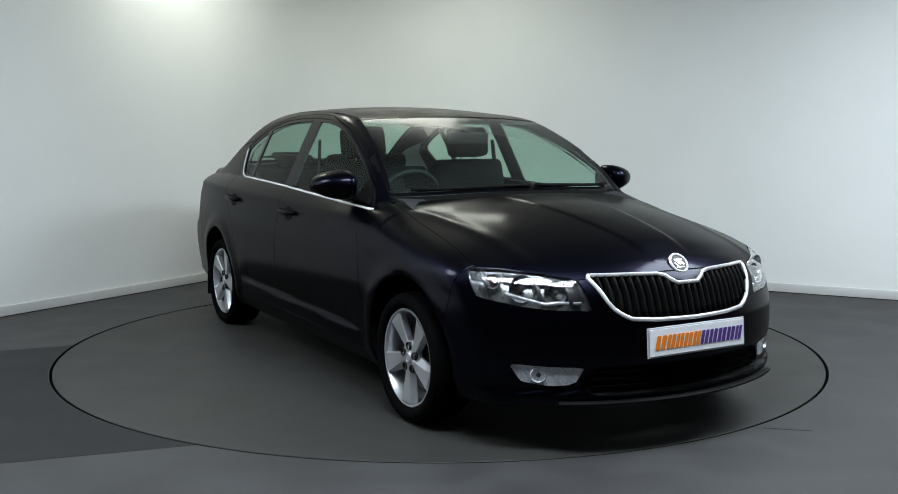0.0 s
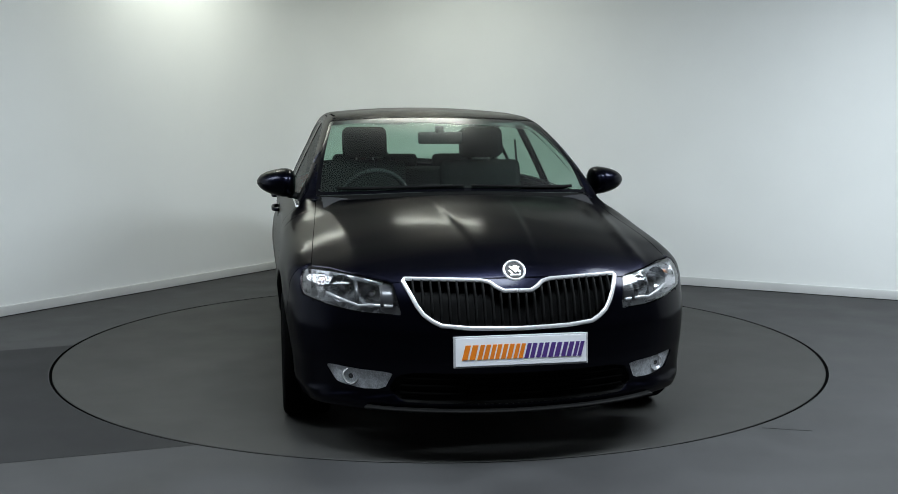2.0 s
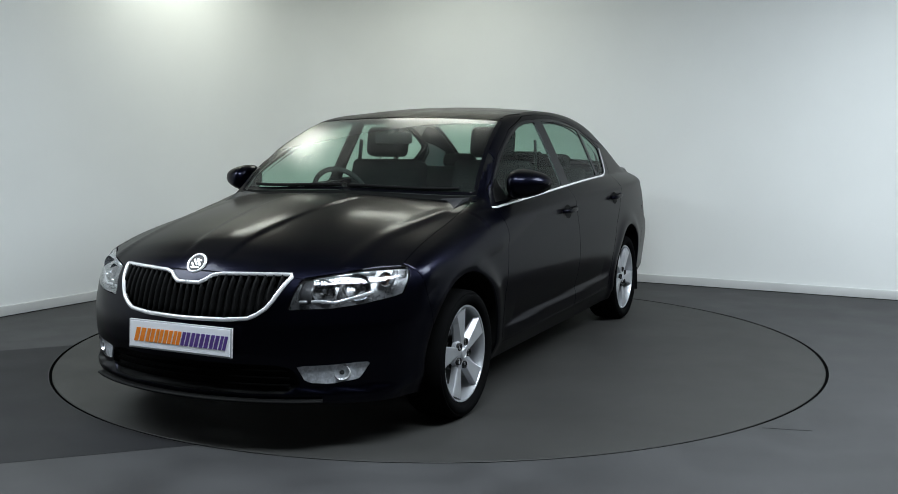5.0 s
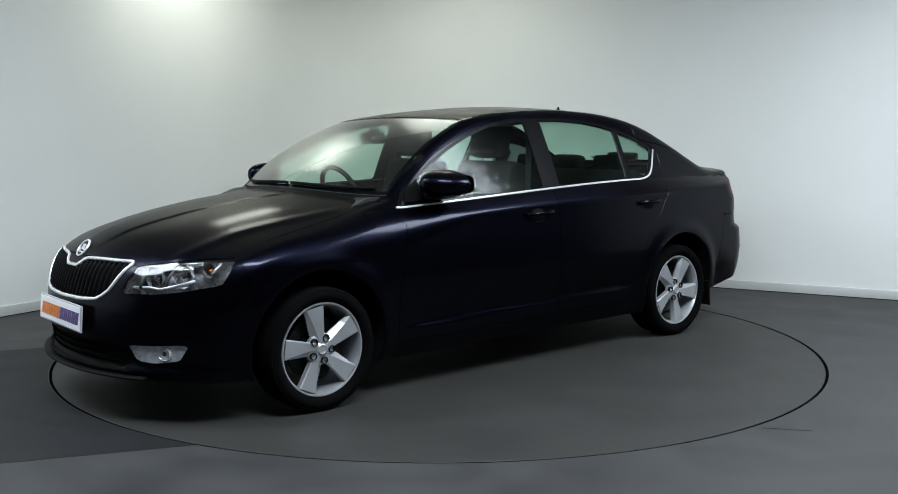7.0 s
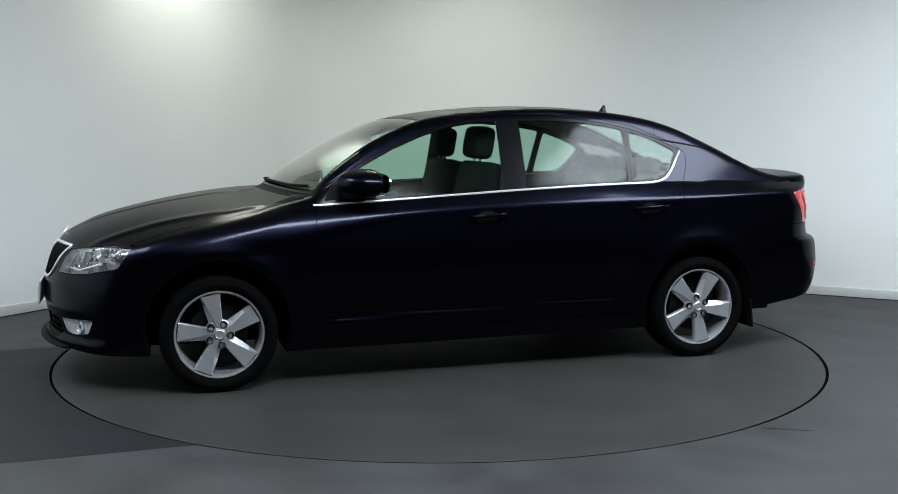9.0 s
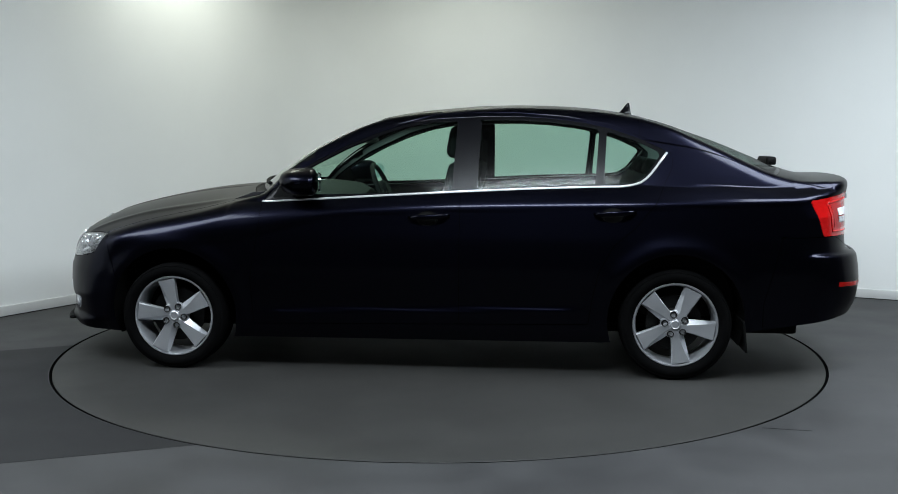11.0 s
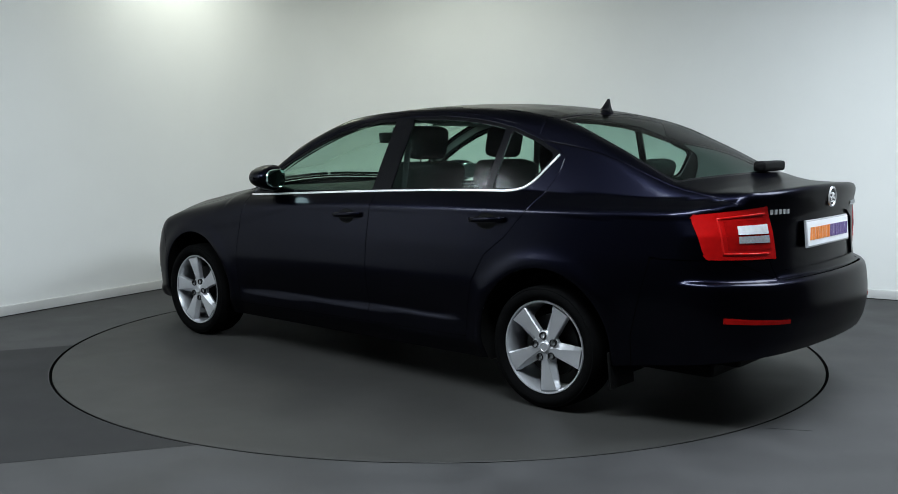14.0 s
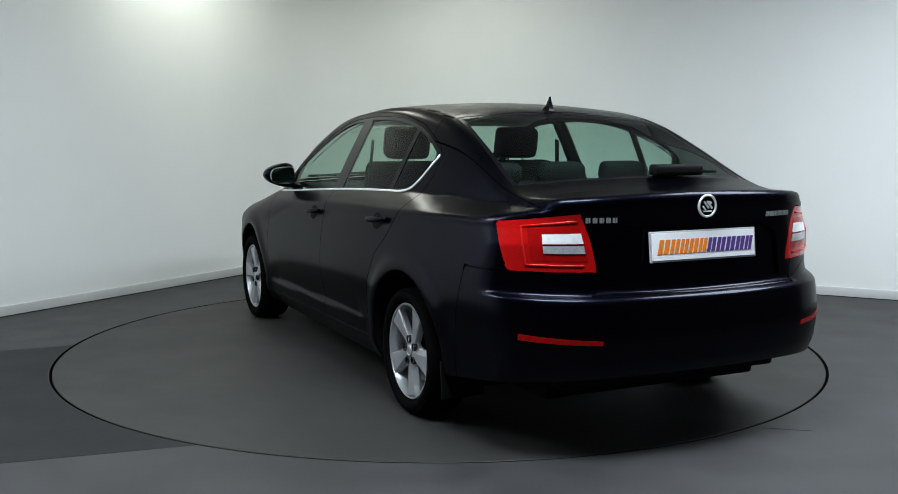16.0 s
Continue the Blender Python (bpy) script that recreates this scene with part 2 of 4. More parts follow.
bm = bmesh.new()
box(bm, (CORNER.x + (RDIR.x - LDIR.x) * 4.75, CORNER.y + (RDIR.y - LDIR.y) * 4.75, CEIL + 0.05), (12, 12, 0.1), pose(0, 0, 0, 0, 0, -28.4))
tagged(part("ceiling", bm, CEILING), "pale grey painted studio ceiling", "ceiling", kind="structure")

# ceiling light fittings, one over each lamp
for lx, ly, sx, sy, w, col, rz in LAMPS:
    fit = new("ceiling_light")
    fit.matrix_world = pose(lx, ly, CEIL, 0, 0, rz)
    bm = bmesh.new()
    box(bm, (0, 0, -0.02), (sx + 0.06, sy + 0.06, 0.04), bevel=0.004)
    part("housing", bm, PLATEEDGE, fit)
    bm = bmesh.new()
    box(bm, (0, 0, -0.045), (sx, sy, 0.008), bevel=0.002)
    part("diffuser", bm, DIFFUSER, fit)
    tagged(fit, "white rectangular ceiling light panel, switched on", "ceiling light", "studio ceiling lights")

# ---------- the turntable ----------
turntable = new("turntable")
bm = bmesh.new()
R1 = RING - 0.016
lathe(bm, [(0.001, -0.02), (R1, -0.02), (R1, -0.002), (R1 - 0.002, 0.0), (0.001, 0.0)], n=160, axis="z")
part("disc", bm, DISC, turntable)
# black ring fills the gap; its tone stands in for the shade inside
bm = bmesh.new()
lathe(bm, [(R1 + 0.0005, -0.02), (R1 + 0.0005, -0.0035), (R1 + 0.003, -0.003), (RING - 0.002, -0.003), (RING - 0.0005, -0.02)], n=160, axis="z")
part("gap_ring", bm, GAP, turntable, "black ring filling the dark gap round the turntable")
tagged(turntable, "round grey vinyl turntable set flush in the floor", "turntable")

# a thin, darker grey area laid on the floor beside the turntable
bm = bmesh.new()
edge = [((RING + 0.004) * math.cos(radians(a)), (RING + 0.004) * math.sin(radians(a))) for a in np.linspace(181.4, 243.2, 40)]
out = [(-5.0, -1.16), *edge, (-5.0, -3.25)]
top = [bm.verts.new((x, y, 0.0010)) for x, y in out]
bot = [bm.verts.new((x, y, -0.001)) for x, y in out]
bm.faces.new(top), bm.faces.new(bot)
for i in range(len(out)):
    j = (i + 1) % len(out)
    bm.faces.new((top[i], top[j], bot[j], bot[i]))
tagged(part("floor_dark_area", bm, FLOORDARK), "darker grey area of the floor beside the turntable", "floor", kind="structure")

# a dark scratch in the vinyl beside the turntable
V, F = sweep([(1.40, -1.775, 0.0006), (1.47, -1.790, 0.0006), (1.53, -1.806, 0.0006), (1.60, -1.818, 0.0006)], 0.006, 0.0012, (0, 0, 1))
tagged(mesh_part("floor_scratch", V, F, FLOORDARK), "thin dark scratch in the grey floor", "floor", kind="structure")

# ---------- the car: a five-door notchback, built as one smooth body that is cut into its panels ----------
ROWS = [(t, pose(0, 0, 0, 0, 0, a)) for t, a in (
    (0.0, -60.2), (0.2, -61.25), (0.5, -63.25), (0.75, -65.6), (1.0, -68.2), (1.5, -74.0), (2.0, -80.03), (3.0, -92.0),
    (4.0, -104.03), (5.0, -116.05), (6.0, -128.01), (7.0, -139.9), (8.0, -151.69), (9.0, -163.38), (10.0, -174.97),
    (11.0, -186.49), (12.0, -197.97), (13.0, -209.47), (14.0, -221.04), (15.0, -232.76), (16.0, -244.72))]
car = new("car")
tagged(car, "dark navy metallic notchback car with silver alloy wheels on the turntable", "car")


def curve(*pairs):
    """A smooth monotone curve through (x, value) pairs."""
    ps = sorted(pairs)
    xs, ys = np.array([p[0] for p in ps], float), np.array([p[1] for p in ps], float)
    d = np.diff(ys) / np.diff(xs)
    m = np.zeros(len(xs))
    m[0], m[-1] = d[0], d[-1]
    for i in range(1, len(xs) - 1):
        if d[i - 1] * d[i] > 0:
            w1, w2 = 2 * (xs[i + 1] - xs[i]) + (xs[i] - xs[i - 1]), (xs[i + 1] - xs[i]) + 2 * (xs[i] - xs[i - 1])
            m[i] = (w1 + w2) / (w1 / d[i - 1] + w2 / d[i])

    def f(x):
        x = np.asarray(x, float)
        i = np.clip(np.searchsorted(xs, x) - 1, 0, len(xs) - 2)
        h = xs[i + 1] - xs[i]
        t = (x - xs[i]) / h
        tc = np.clip(t, 0, 1)
        y = ((1 + 2 * tc) * (1 - tc) ** 2 * ys[i] + tc * (1 - tc) ** 2 * h * m[i] + tc * tc * (3 - 2 * tc) * ys[i + 1] + tc * tc * (tc - 1) * h * m[i + 1])
        return y + np.where(t < 0, t * h * m[0], 0) + np.where(t > 1, (t - 1) * h * m[-1], 0)
    return f


def fair(degree, *pairs):
    """A fair curve that runs close by (x, value) pairs without ripples."""
    k = np.polyfit([p[0] for p in pairs], [p[1] for p in pairs], degree)
    return lambda x: np.polyval(k, np.asarray(x, float))


P = curve((1.0, 0.58), (0.87, 0.665), (0.77, 0.735), (0.70, 0.770), (0.58, 0.824), (0.385, 0.877), (0.19, 0.918), (0.0, 0.949), (-0.20, 0.970),
          (-0.29, 0.977), (-0.33, 0.996), (-0.45, 1.083), (-0.7, 1.226), (-0.9, 1.314), (-1.03, 1.360), (-1.12, 1.382), (-1.3, 1.411), (-1.47, 1.427), (-1.64, 1.439),
          (-1.82, 1.443), (-2.0, 1.440), (-2.16, 1.432), (-2.32, 1.416), (-2.49, 1.388), (-2.66, 1.345), (-2.82, 1.290),
          (-2.99, 1.229), (-3.15, 1.163), (-3.31, 1.095), (-3.40, 1.066), (-3.47, 1.052), (-3.60, 1.046), (-3.67, 1.049), (-3.8, 1.055))
SWEEP = curve((0.9, 0.25), (0.3, 0.1), (-0.2, 0.38), (-0.5, 0.33), (-0.75, 0.22), (-1.1, 0.12), (-1.5, 0.0), (-2.4, 0.0), (-2.6, -0.02), (-3.2, -0.22), (-3.4, -0.2), (-3.8, -0.05))
CROWN = curve((0.9, 0.22), (0.6, 0.215), (0.4, 0.20), (0.0, 0.145), (-0.3, 0.10), (-0.6, 0.03), (-1.1, 0.06), (-1.5, 0.10), (-2.5, 0.095), (-3.0, 0.12), (-3.3, 0.09), (-3.5, 0.06), (-3.8, 0.05))
WIDE = fair(5, (0.9, 0.78), (0.6, 0.828), (0.3, 0.872), (0.0, 0.893), (-0.5, 0.897), (-1.3, 0.905), (-2.2, 0.905), (-2.7, 0.900), (-3.1, 0.868), (-3.4, 0.822), (-3.8, 0.75))
ZBELT = fair(5, (0.9, 0.86), (0.0, 0.885), (-0.5, 0.914), (-0.8, 0.933), (-1.57, 0.966), (-1.9, 0.986), (-2.34, 1.001), (-2.6, 1.008), (-3.0, 1.0), (-3.4, 0.985), (-3.8, 0.98))
YBELT = fair(5, (0.9, 0.70), (0.3, 0.755), (-0.3, 0.785), (-0.5, 0.803), (-1.3, 0.808), (-2.0, 0.800), (-2.5, 0.772), (-2.8, 0.745), (-3.1, 0.715), (-3.4, 0.668), (-3.8, 0.58))
ZCREASE = fair(5, (0.9, 0.70), (0.3, 0.740), (-0.2, 0.800), (-0.66, 0.850), (-1.6, 0.892), (-2.57, 0.921), (-3.33, 0.935), (-3.8, 0.94))
LOWIN = curve((0.0, 0.13), (0.15, 0.085), (0.22, 0.05), (0.27, 0.03), (0.35, 0.024), (0.45, 0.012), (0.58, 0.0), (0.70, 0.006), (0.80, 0.02), (0.9, 0.036), (1.1, 0.07))
NOSE = curve((0.0, 0.70), (0.15, 0.79), (0.205, 0.855), (0.235, 0.868), (0.27, 0.85), (0.34, 0.858), (0.40, 0.868), (0.50, 0.866), (0.56, 0.852), (0.64, 0.826), (0.70, 0.798), (0.76, 0.765), (0.9, 0.68))
TAIL = curve((0.0, -3.45), (0.2, -3.60), (0.30, -3.69), (0.40, -3.738), (0.50, -3.750), (0.60, -3.740), (0.642, -3.728), (0.652, -3.715), (0.662, -3.678), (0.74, -3.664), (0.9, -3.660), (0.98, -3.672), (1.03, -3.680), (1.2, -3.69))


def smax(a, b, k):
    h = np.maximum(k - np.abs(a - b), 0) / k
    return np.maximum(a, b) + h * h * k * 0.25


def side_y(x, z):
    """Half the width at (x, z)."""
    zc, zb, yb, w = ZCREASE(x), ZBELT(x), YBELT(x), WIDE(x)
    low = w - LOWIN(z)
    yc = w - LOWIN(zc)
    t = np.clip((z - zc) / np.maximum(zb - zc, 0.02), -1, 1)
    mid = yc + (yb - yc) * (0.75 * t + 0.25 * t * np.abs(t))
    tum = yb - 0.46 * (z - zb) - 0.10 * np.maximum(z - zb, 0) ** 2
    s = np.clip((z - zc) / (0.06 + 0.20 * np.clip((x + 0.90) / 0.50, 0, 1)) + 0.5, 0, 1)
    s = s * s * (3 - 2 * s)
    y = np.where(z < zb, low * (1 - s) + mid * s, tum)
    # flared lips round the wheels, and the hollow along the doors
    for wx in (0.0, -2.686):
        r = np.hypot(x - wx, z - 0.31)
        y = y + 0.014 * np.exp(-((r - 0.37) / 0.055) ** 2) * np.clip((0.84 - z) / 0.14, 0, 1)
    zh = 0.315 - 0.022 * (x + 0.5)
    lip = np.clip((z - zh) / 0.035, 0, 1)
    lip = lip * lip * (3 - 2 * lip)
    y = y - 0.013 * lip * np.exp(-(np.maximum(z - zh - 0.022, 0) / 0.085) ** 2) * np.clip((-0.45 - x) / 0.15, 0, 1) * np.clip((x + 2.25) / 0.15, 0, 1)
    return y


def top_z(x, y):
    y2 = y * y
    xs = x + SWEEP(x) * y2
    z = P(xs) - CROWN(x) * y2
    # two long creases on the bonnet, running to the grille
    yr = 0.105 + 0.10 * np.clip((0.75 - x) / 1.0, 0, 1.2)
    on = np.clip((0.78 - x) / 0.2, 0, 1) * np.clip((x + 0.28) / 0.1, 0, 1)
    z = z + 0.006 * on * (0.5 - 0.5 * np.tanh((np.abs(y) - yr) / 0.012)) - 0.003 * on
    ye = 0.60 + 0.06 * np.clip((0.3 - x) / 0.6, 0, 1)
    z = z + 0.006 * on * np.exp(-((np.abs(y) - ye) / 0.035) ** 2)
    return z


def body(x, y, z):
    """Below 0 inside the car."""
    f = y - side_y(x, z)
    g = top_z(x, y) * -1 + z
    k1 = np.where(x > -0.3, 0.045, np.where(x < -3.3, 0.03, 0.04))
    d = smax(f, g * 0.8, k1)
    y2 = y * y
    fr = (x - (NOSE(z) - 0.42 * y2 - 0.28 * y2 ** 3)) * 0.9
    rr = ((TAIL(z) + 0.17 * y2 + (0.62 + 0.3 * np.clip((z - 0.85) / 0.1, 0, 1)) * y2 ** 3) - x) * 0.9
    d = smax(d, fr, 0.05)
    d = smax(d, rr, 0.04)
    return smax(d, 0.13 - z, 0.03)


def march(o, d, far=2.2):
    """From inside points o along d: where the body's skin lies."""
    lo, hi = np.zeros(len(o)), np.full(len(o), far)
    for _ in range(9):
        m = (lo + hi) / 2
        q = o + d * m[:, None]
        ins = body(q[:, 0], np.abs(q[:, 1]), q[:, 2]) < 0
        lo, hi = np.where(ins, m, lo), np.where(ins, hi, m)
    qa, qb = o + d * lo[:, None], o + d * hi[:, None]
    fa, fb = body(qa[:, 0], np.abs(qa[:, 1]), qa[:, 2]), body(qb[:, 0], np.abs(qb[:, 1]), qb[:, 2])
    for _ in range(3):
        m = lo + (hi - lo) * np.clip(fa / np.minimum(fa - fb, -1e-12), 0.02, 0.98)
        q = o + d * m[:, None]
        fm = body(q[:, 0], np.abs(q[:, 1]), q[:, 2])
        ins = fm < 0
        lo, fa = np.where(ins, m, lo), np.where(ins, fm, fa)
        hi, fb = np.where(ins, hi, m), np.where(ins, fb, fm)
    m = lo + (hi - lo) * np.clip(fa / np.minimum(fa - fb, -1e-12), 0, 1)
    return o + d * m[:, None]


def normals_at(p):
    e = 0.0025
    g = []
    for k in range(3):
        d = np.zeros(3)
        d[k] = e
        a, b = p + d, p - d
        g.append(body(a[:, 0], np.abs(a[:, 1]), a[:, 2]) - body(b[:, 0], np.abs(b[:, 1]), b[:, 2]))
    n = np.stack(g, 1)
    return n / np.maximum(np.linalg.norm(n, axis=1)[:, None], 1e-9)


def on_side(x, z):
    return float(march(np.array([[x, 0, z]]), np.array([[0, 1.0, 0]]), 1.2)[0][1])


def on_front(y, z):
    return float(march(np.array([[0.2, abs(y), z]]), np.array([[1.0, 0, 0]]), 1.2)[0][0])


def on_rear(y, z):
    return float(march(np.array([[-3.0, abs(y), z]]), np.array([[-1.0, 0, 0]]), 1.2)[0][0])


def on_top(x, y):
    return float(march(np.array([[x, abs(y), 0.6]]), np.array([[0, 0, 1.0]]), 1.2)[0][2])


# the skin: rays from the car's long axis, with a round cap at each end
phi = np.radians(np.linspace(-52, 90, 132))
cols = []
XA, XB, ZA = 0.15, -3.05, 0.62
for c in np.radians(np.linspace(0, 88, 42)):          # nose cap, from straight ahead to abeam
    cols.append(((XA, 0, ZA), c, 1))
for x in np.linspace(XA, XB, 150):
    cols.append(((x, 0, ZA), math.pi / 2, 1))
for c in np.radians(np.linspace(88, 0, 42)):
    cols.append(((XB, 0, ZA), c, -1))
O, D = [], []
for o, c, s in cols:
    for a in phi:
        # c turns the ray from the car's length to its side; towards the roof the caps close over
        O.append(o)
        side = Vector((0, math.cos(a), math.sin(a)))
        if c == math.pi / 2:
            D.append(tuple(side))
        else:
            # a cap: height angle a, heading c
            D.append(((s * math.cos(c) * math.cos(a)), math.sin(c) * math.cos(a), math.sin(a)))
SKIN = march(np.array(O), np.array(D))
NPHI = len(phi)
SKIN[:, 1] = np.maximum(SKIN[:, 1], 0)
VERTS = [tuple(v) for v in SKIN]
FACES = []
for i in range(len(cols) - 1):
    for k in range(NPHI - 1):
        a, b, c, d = i * NPHI + k, (i + 1) * NPHI + k, (i + 1) * NPHI + k + 1, i * NPHI + k + 1
        FACES.append((a, b, c, d))


def cut(f):
    """Split the skin's faces along the line f = 0."""
    global FACES
    A = np.array(VERTS)
    val = f(A[:, 0], A[:, 1], A[:, 2])
    val = np.where(np.abs(val) < 2e-5, 2e-5, val)
    pos = val > 0
    edge, out, add = {}, [], []

    def mid(i, j):
        key = (min(i, j), max(i, j))
        if key not in edge:
            lo, hi = A[key[0]], A[key[1]]
            t = val[key[0]] / (val[key[0]] - val[key[1]])
            p = lo + (hi - lo) * t
            edge[key] = len(VERTS)
            VERTS.append(tuple(p))
        return edge[key]
    for face in FACES:
        ps = [pos[i] for i in face]
        if all(ps) or not any(ps):
            out.append(face)
            continue
        a, b = [], []
        n = len(face)
        for q in range(n):
            i, j = face[q], face[(q + 1) % n]
            (a if pos[i] else b).append(i)
            if pos[i] != pos[j]:
                m = mid(i, j)
                a.append(m)
                b.append(m)
        for poly in (a, b):
            if len(poly) >= 3:
                out.append(tuple(poly))
    FACES = out


def poly(pts, r=0.0):
    """Signed distance to a convex or plain polygon, below 0 inside; r rounds its corners."""
    p = np.array(pts, float)

    def f(a, b):
        a, b = np.asarray(a, float), np.asarray(b, float)
        d = np.full(a.shape, 1e9)
        ins = np.zeros(a.shape, bool)
        for i in range(len(p)):
            (x1, y1), (x2, y2) = p[i], p[(i + 1) % len(p)]
            ex, ey = x2 - x1, y2 - y1
            t = np.clip(((a - x1) * ex + (b - y1) * ey) / (ex * ex + ey * ey), 0, 1)
            d = np.minimum(d, np.hypot(a - x1 - t * ex, b - y1 - t * ey))
            c = (y1 > b) != (y2 > b)
            ins ^= c & (a < (x2 - x1) * (b - y1) / (y2 - y1 + 1e-12) + x1)
        return np.where(ins, -d, d) - r
    return f


# outlines, seen from the side (x, z)
BELT = 0.013
front_glass = poly([(-0.62, 0.955), (-0.66, 1.040), (-0.77, 1.108), (-0.93, 1.190), (-1.09, 1.256), (-1.25, 1.306), (-1.40, 1.332), (-1.525, 1.340), (-1.510, 0.982), (-1.1, 0.966)], 0.006)
rear_glass = poly([(-1.655, 0.994), (-1.668, 1.344), (-1.85, 1.345), (-2.03, 1.334), (-2.18, 1.315), (-2.285, 1.296), (-2.262, 1.017), (-1.95, 1.008)], 0.006)
quarter_glass = poly([(-2.318, 1.019), (-2.336, 1.284), (-2.48, 1.236), (-2.590, 1.184), (-2.600, 1.165), (-2.53, 1.065), (-2.47, 1.026)], 0.006)
opening = poly([(-0.50, 0.922), (-0.545, 0.985), (-0.66, 1.062), (-0.77, 1.127), (-0.93, 1.209), (-1.09, 1.275), (-1.25, 1.326), (-1.40, 1.352), (-1.66, 1.364), (-1.85, 1.365), (-2.03, 1.354),
                (-2.20, 1.332), (-2.34, 1.302), (-2.48, 1.255), (-2.625, 1.190), (-2.645, 1.170), (-2.56, 1.060), (-2.48, 1.010), (-2.34, 1.003), (-1.9, 0.987), (-1.57, 0.967), (-0.8, 0.934)], 0.004)
door_f = poly([(-0.488, 0.80), (-0.488, 0.914), (-0.55, 1.005), (-0.80, 1.165), (-1.10, 1.300), (-1.40, 1.377), (-1.575, 1.388), (-1.565, 0.96), (-1.558, 0.275), (-0.445, 0.255), (-0.435, 0.5)])
door_r = poly([(-1.575, 1.388), (-1.85, 1.388), (-2.10, 1.368), (-2.35, 1.322), (-2.60, 1.225), (-2.675, 1.165), (-2.665, 1.09), (-2.575, 0.915), (-2.47, 0.79), (-2.36, 0.70), (-2.285, 0.56), (-2.255, 0.42), (-2.235, 0.285), (-1.558, 0.275), (-1.565, 0.96)])
# outlines, seen from the front and from behind (y, z)
grille_out = poly([(0.0, 0.668), (0.055, 0.668), (0.10, 0.697), (0.14, 0.704), (0.425, 0.706), (0.405, 0.655), (0.365, 0.582), (0.30, 0.543), (0.20, 0.534), (0.0, 0.532), (-0.1, 0.532), (-0.1, 0.668)], 0.004)
lamp_f = poly([(0.830, 0.724), (0.70, 0.722), (0.478, 0.688), (0.455, 0.585), (0.60, 0.588), (0.70, 0.602), (0.80, 0.628), (0.840, 0.640)], 0.006)
fog_f = poly([(0.728, 0.362), (0.60, 0.352), (0.487, 0.348), (0.515, 0.286), (0.60, 0.281), (0.690, 0.297)], 0.005)
intake = poly([(-0.1, 0.350), (0.40, 0.350), (0.465, 0.335), (0.49, 0.285), (0.44, 0.245), (-0.1, 0.240)], 0.006)
boot_recess = poly([(-0.1, 0.905), (0.28, 0.905), (0.40, 0.86), (0.425, 0.70), (-0.1, 0.70)], 0.01)


def wrap_q(x, y):
    return (-x - 3.2) + (0.8 - y)


tail_lamp = poly([(0.186, 0.928), (0.265, 0.752), (0.735, 0.748), (0.70, 0.86), (0.650, 0.962)], 0.004)


def screen_f(x, y):
    xs = x + SWEEP(x) * y * y
    yl = 0.70 + (x + 0.55) * 0.19
    return np.maximum(np.maximum(xs + 0.325, -1.072 - xs), y - yl)


def rear_screen_f(x, y):
    xs = x - 0.30 * y * y
    return np.maximum(np.maximum(x + 2.525 + 0.06 * y * y, -3.335 - xs), y - (0.548 + (-2.55 - x) * 0.11))


def bonnet_f(x, y):
    return np.maximum(np.maximum(x + 0.40 * y * y - 0.778, y - (0.742 + 0.03 * np.clip(x / 0.4, -1, 1))), -0.27 - (x + SWEEP(x) * y * y))


def boot_f(x, y, z):
    # the tailgate: rear screen's surround, deck and the panel down to the bumper
    side = np.where(z > 0.97, y - 0.655, y - (0.62 - np.clip((0.97 - z) / 0.3, 0, 1) * 0.13))
    return np.maximum(np.maximum(side, x + 2.50), 0.655 - z)


def arch_f(wx):
    return lambda x, y, z: np.where(y > 0.3, np.hypot(x - wx, (z - 0.31)) - 0.352, 1.0)


def bumper_f(x, y, z):   # front bumper: ahead of a slanting line
    return (0.385 - 0.28 * (0.72 - z)) - x


def bumper_r(x, y, z):
    return np.maximum(x + 3.13 + 0.25 * np.clip(z - 0.4, 0, 1), z - 0.66 - 0.085 * np.clip((y - 0.5) / 0.2, 0, 1))


def sill_z(x):
    return np.interp(x, [-3.8, -3.05, -2.3, -0.4, 0.35, 0.9], [0.355, 0.256, 0.185, 0.175, 0.190, 0.205])


FAR = 1.0
side_only = lambda f: (lambda x, y, z: np.where(y > 0.42, f(x, z), FAR))
front_only = lambda f: (lambda x, y, z: np.where(x > 0.15, f(y, z), FAR))
rear_only = lambda f: (lambda x, y, z: np.where(x < -3.1, f(y, z), FAR))
wrap_only = lambda f: (lambda x, y, z: np.where(x < -3.1, f(wrap_q(x, y), z), FAR))
top_only = lambda f: (lambda x, y, z: np.where(z > 0.6, f(x, y), FAR))
sill_f = lambda x, y, z: sill_z(x) - z
rf_seam = lambda x, y, z: np.where((x < -1.13) & (x > -2.56) & (z > 1.2), np.abs(y - 0.562) - 0.005, FAR)

headlamp_outline = lambda x, y, z: np.where(x > 0.15, np.maximum(lamp_f(y, z), 0.408 + 0.7 * (0.715 - z) - x), FAR)

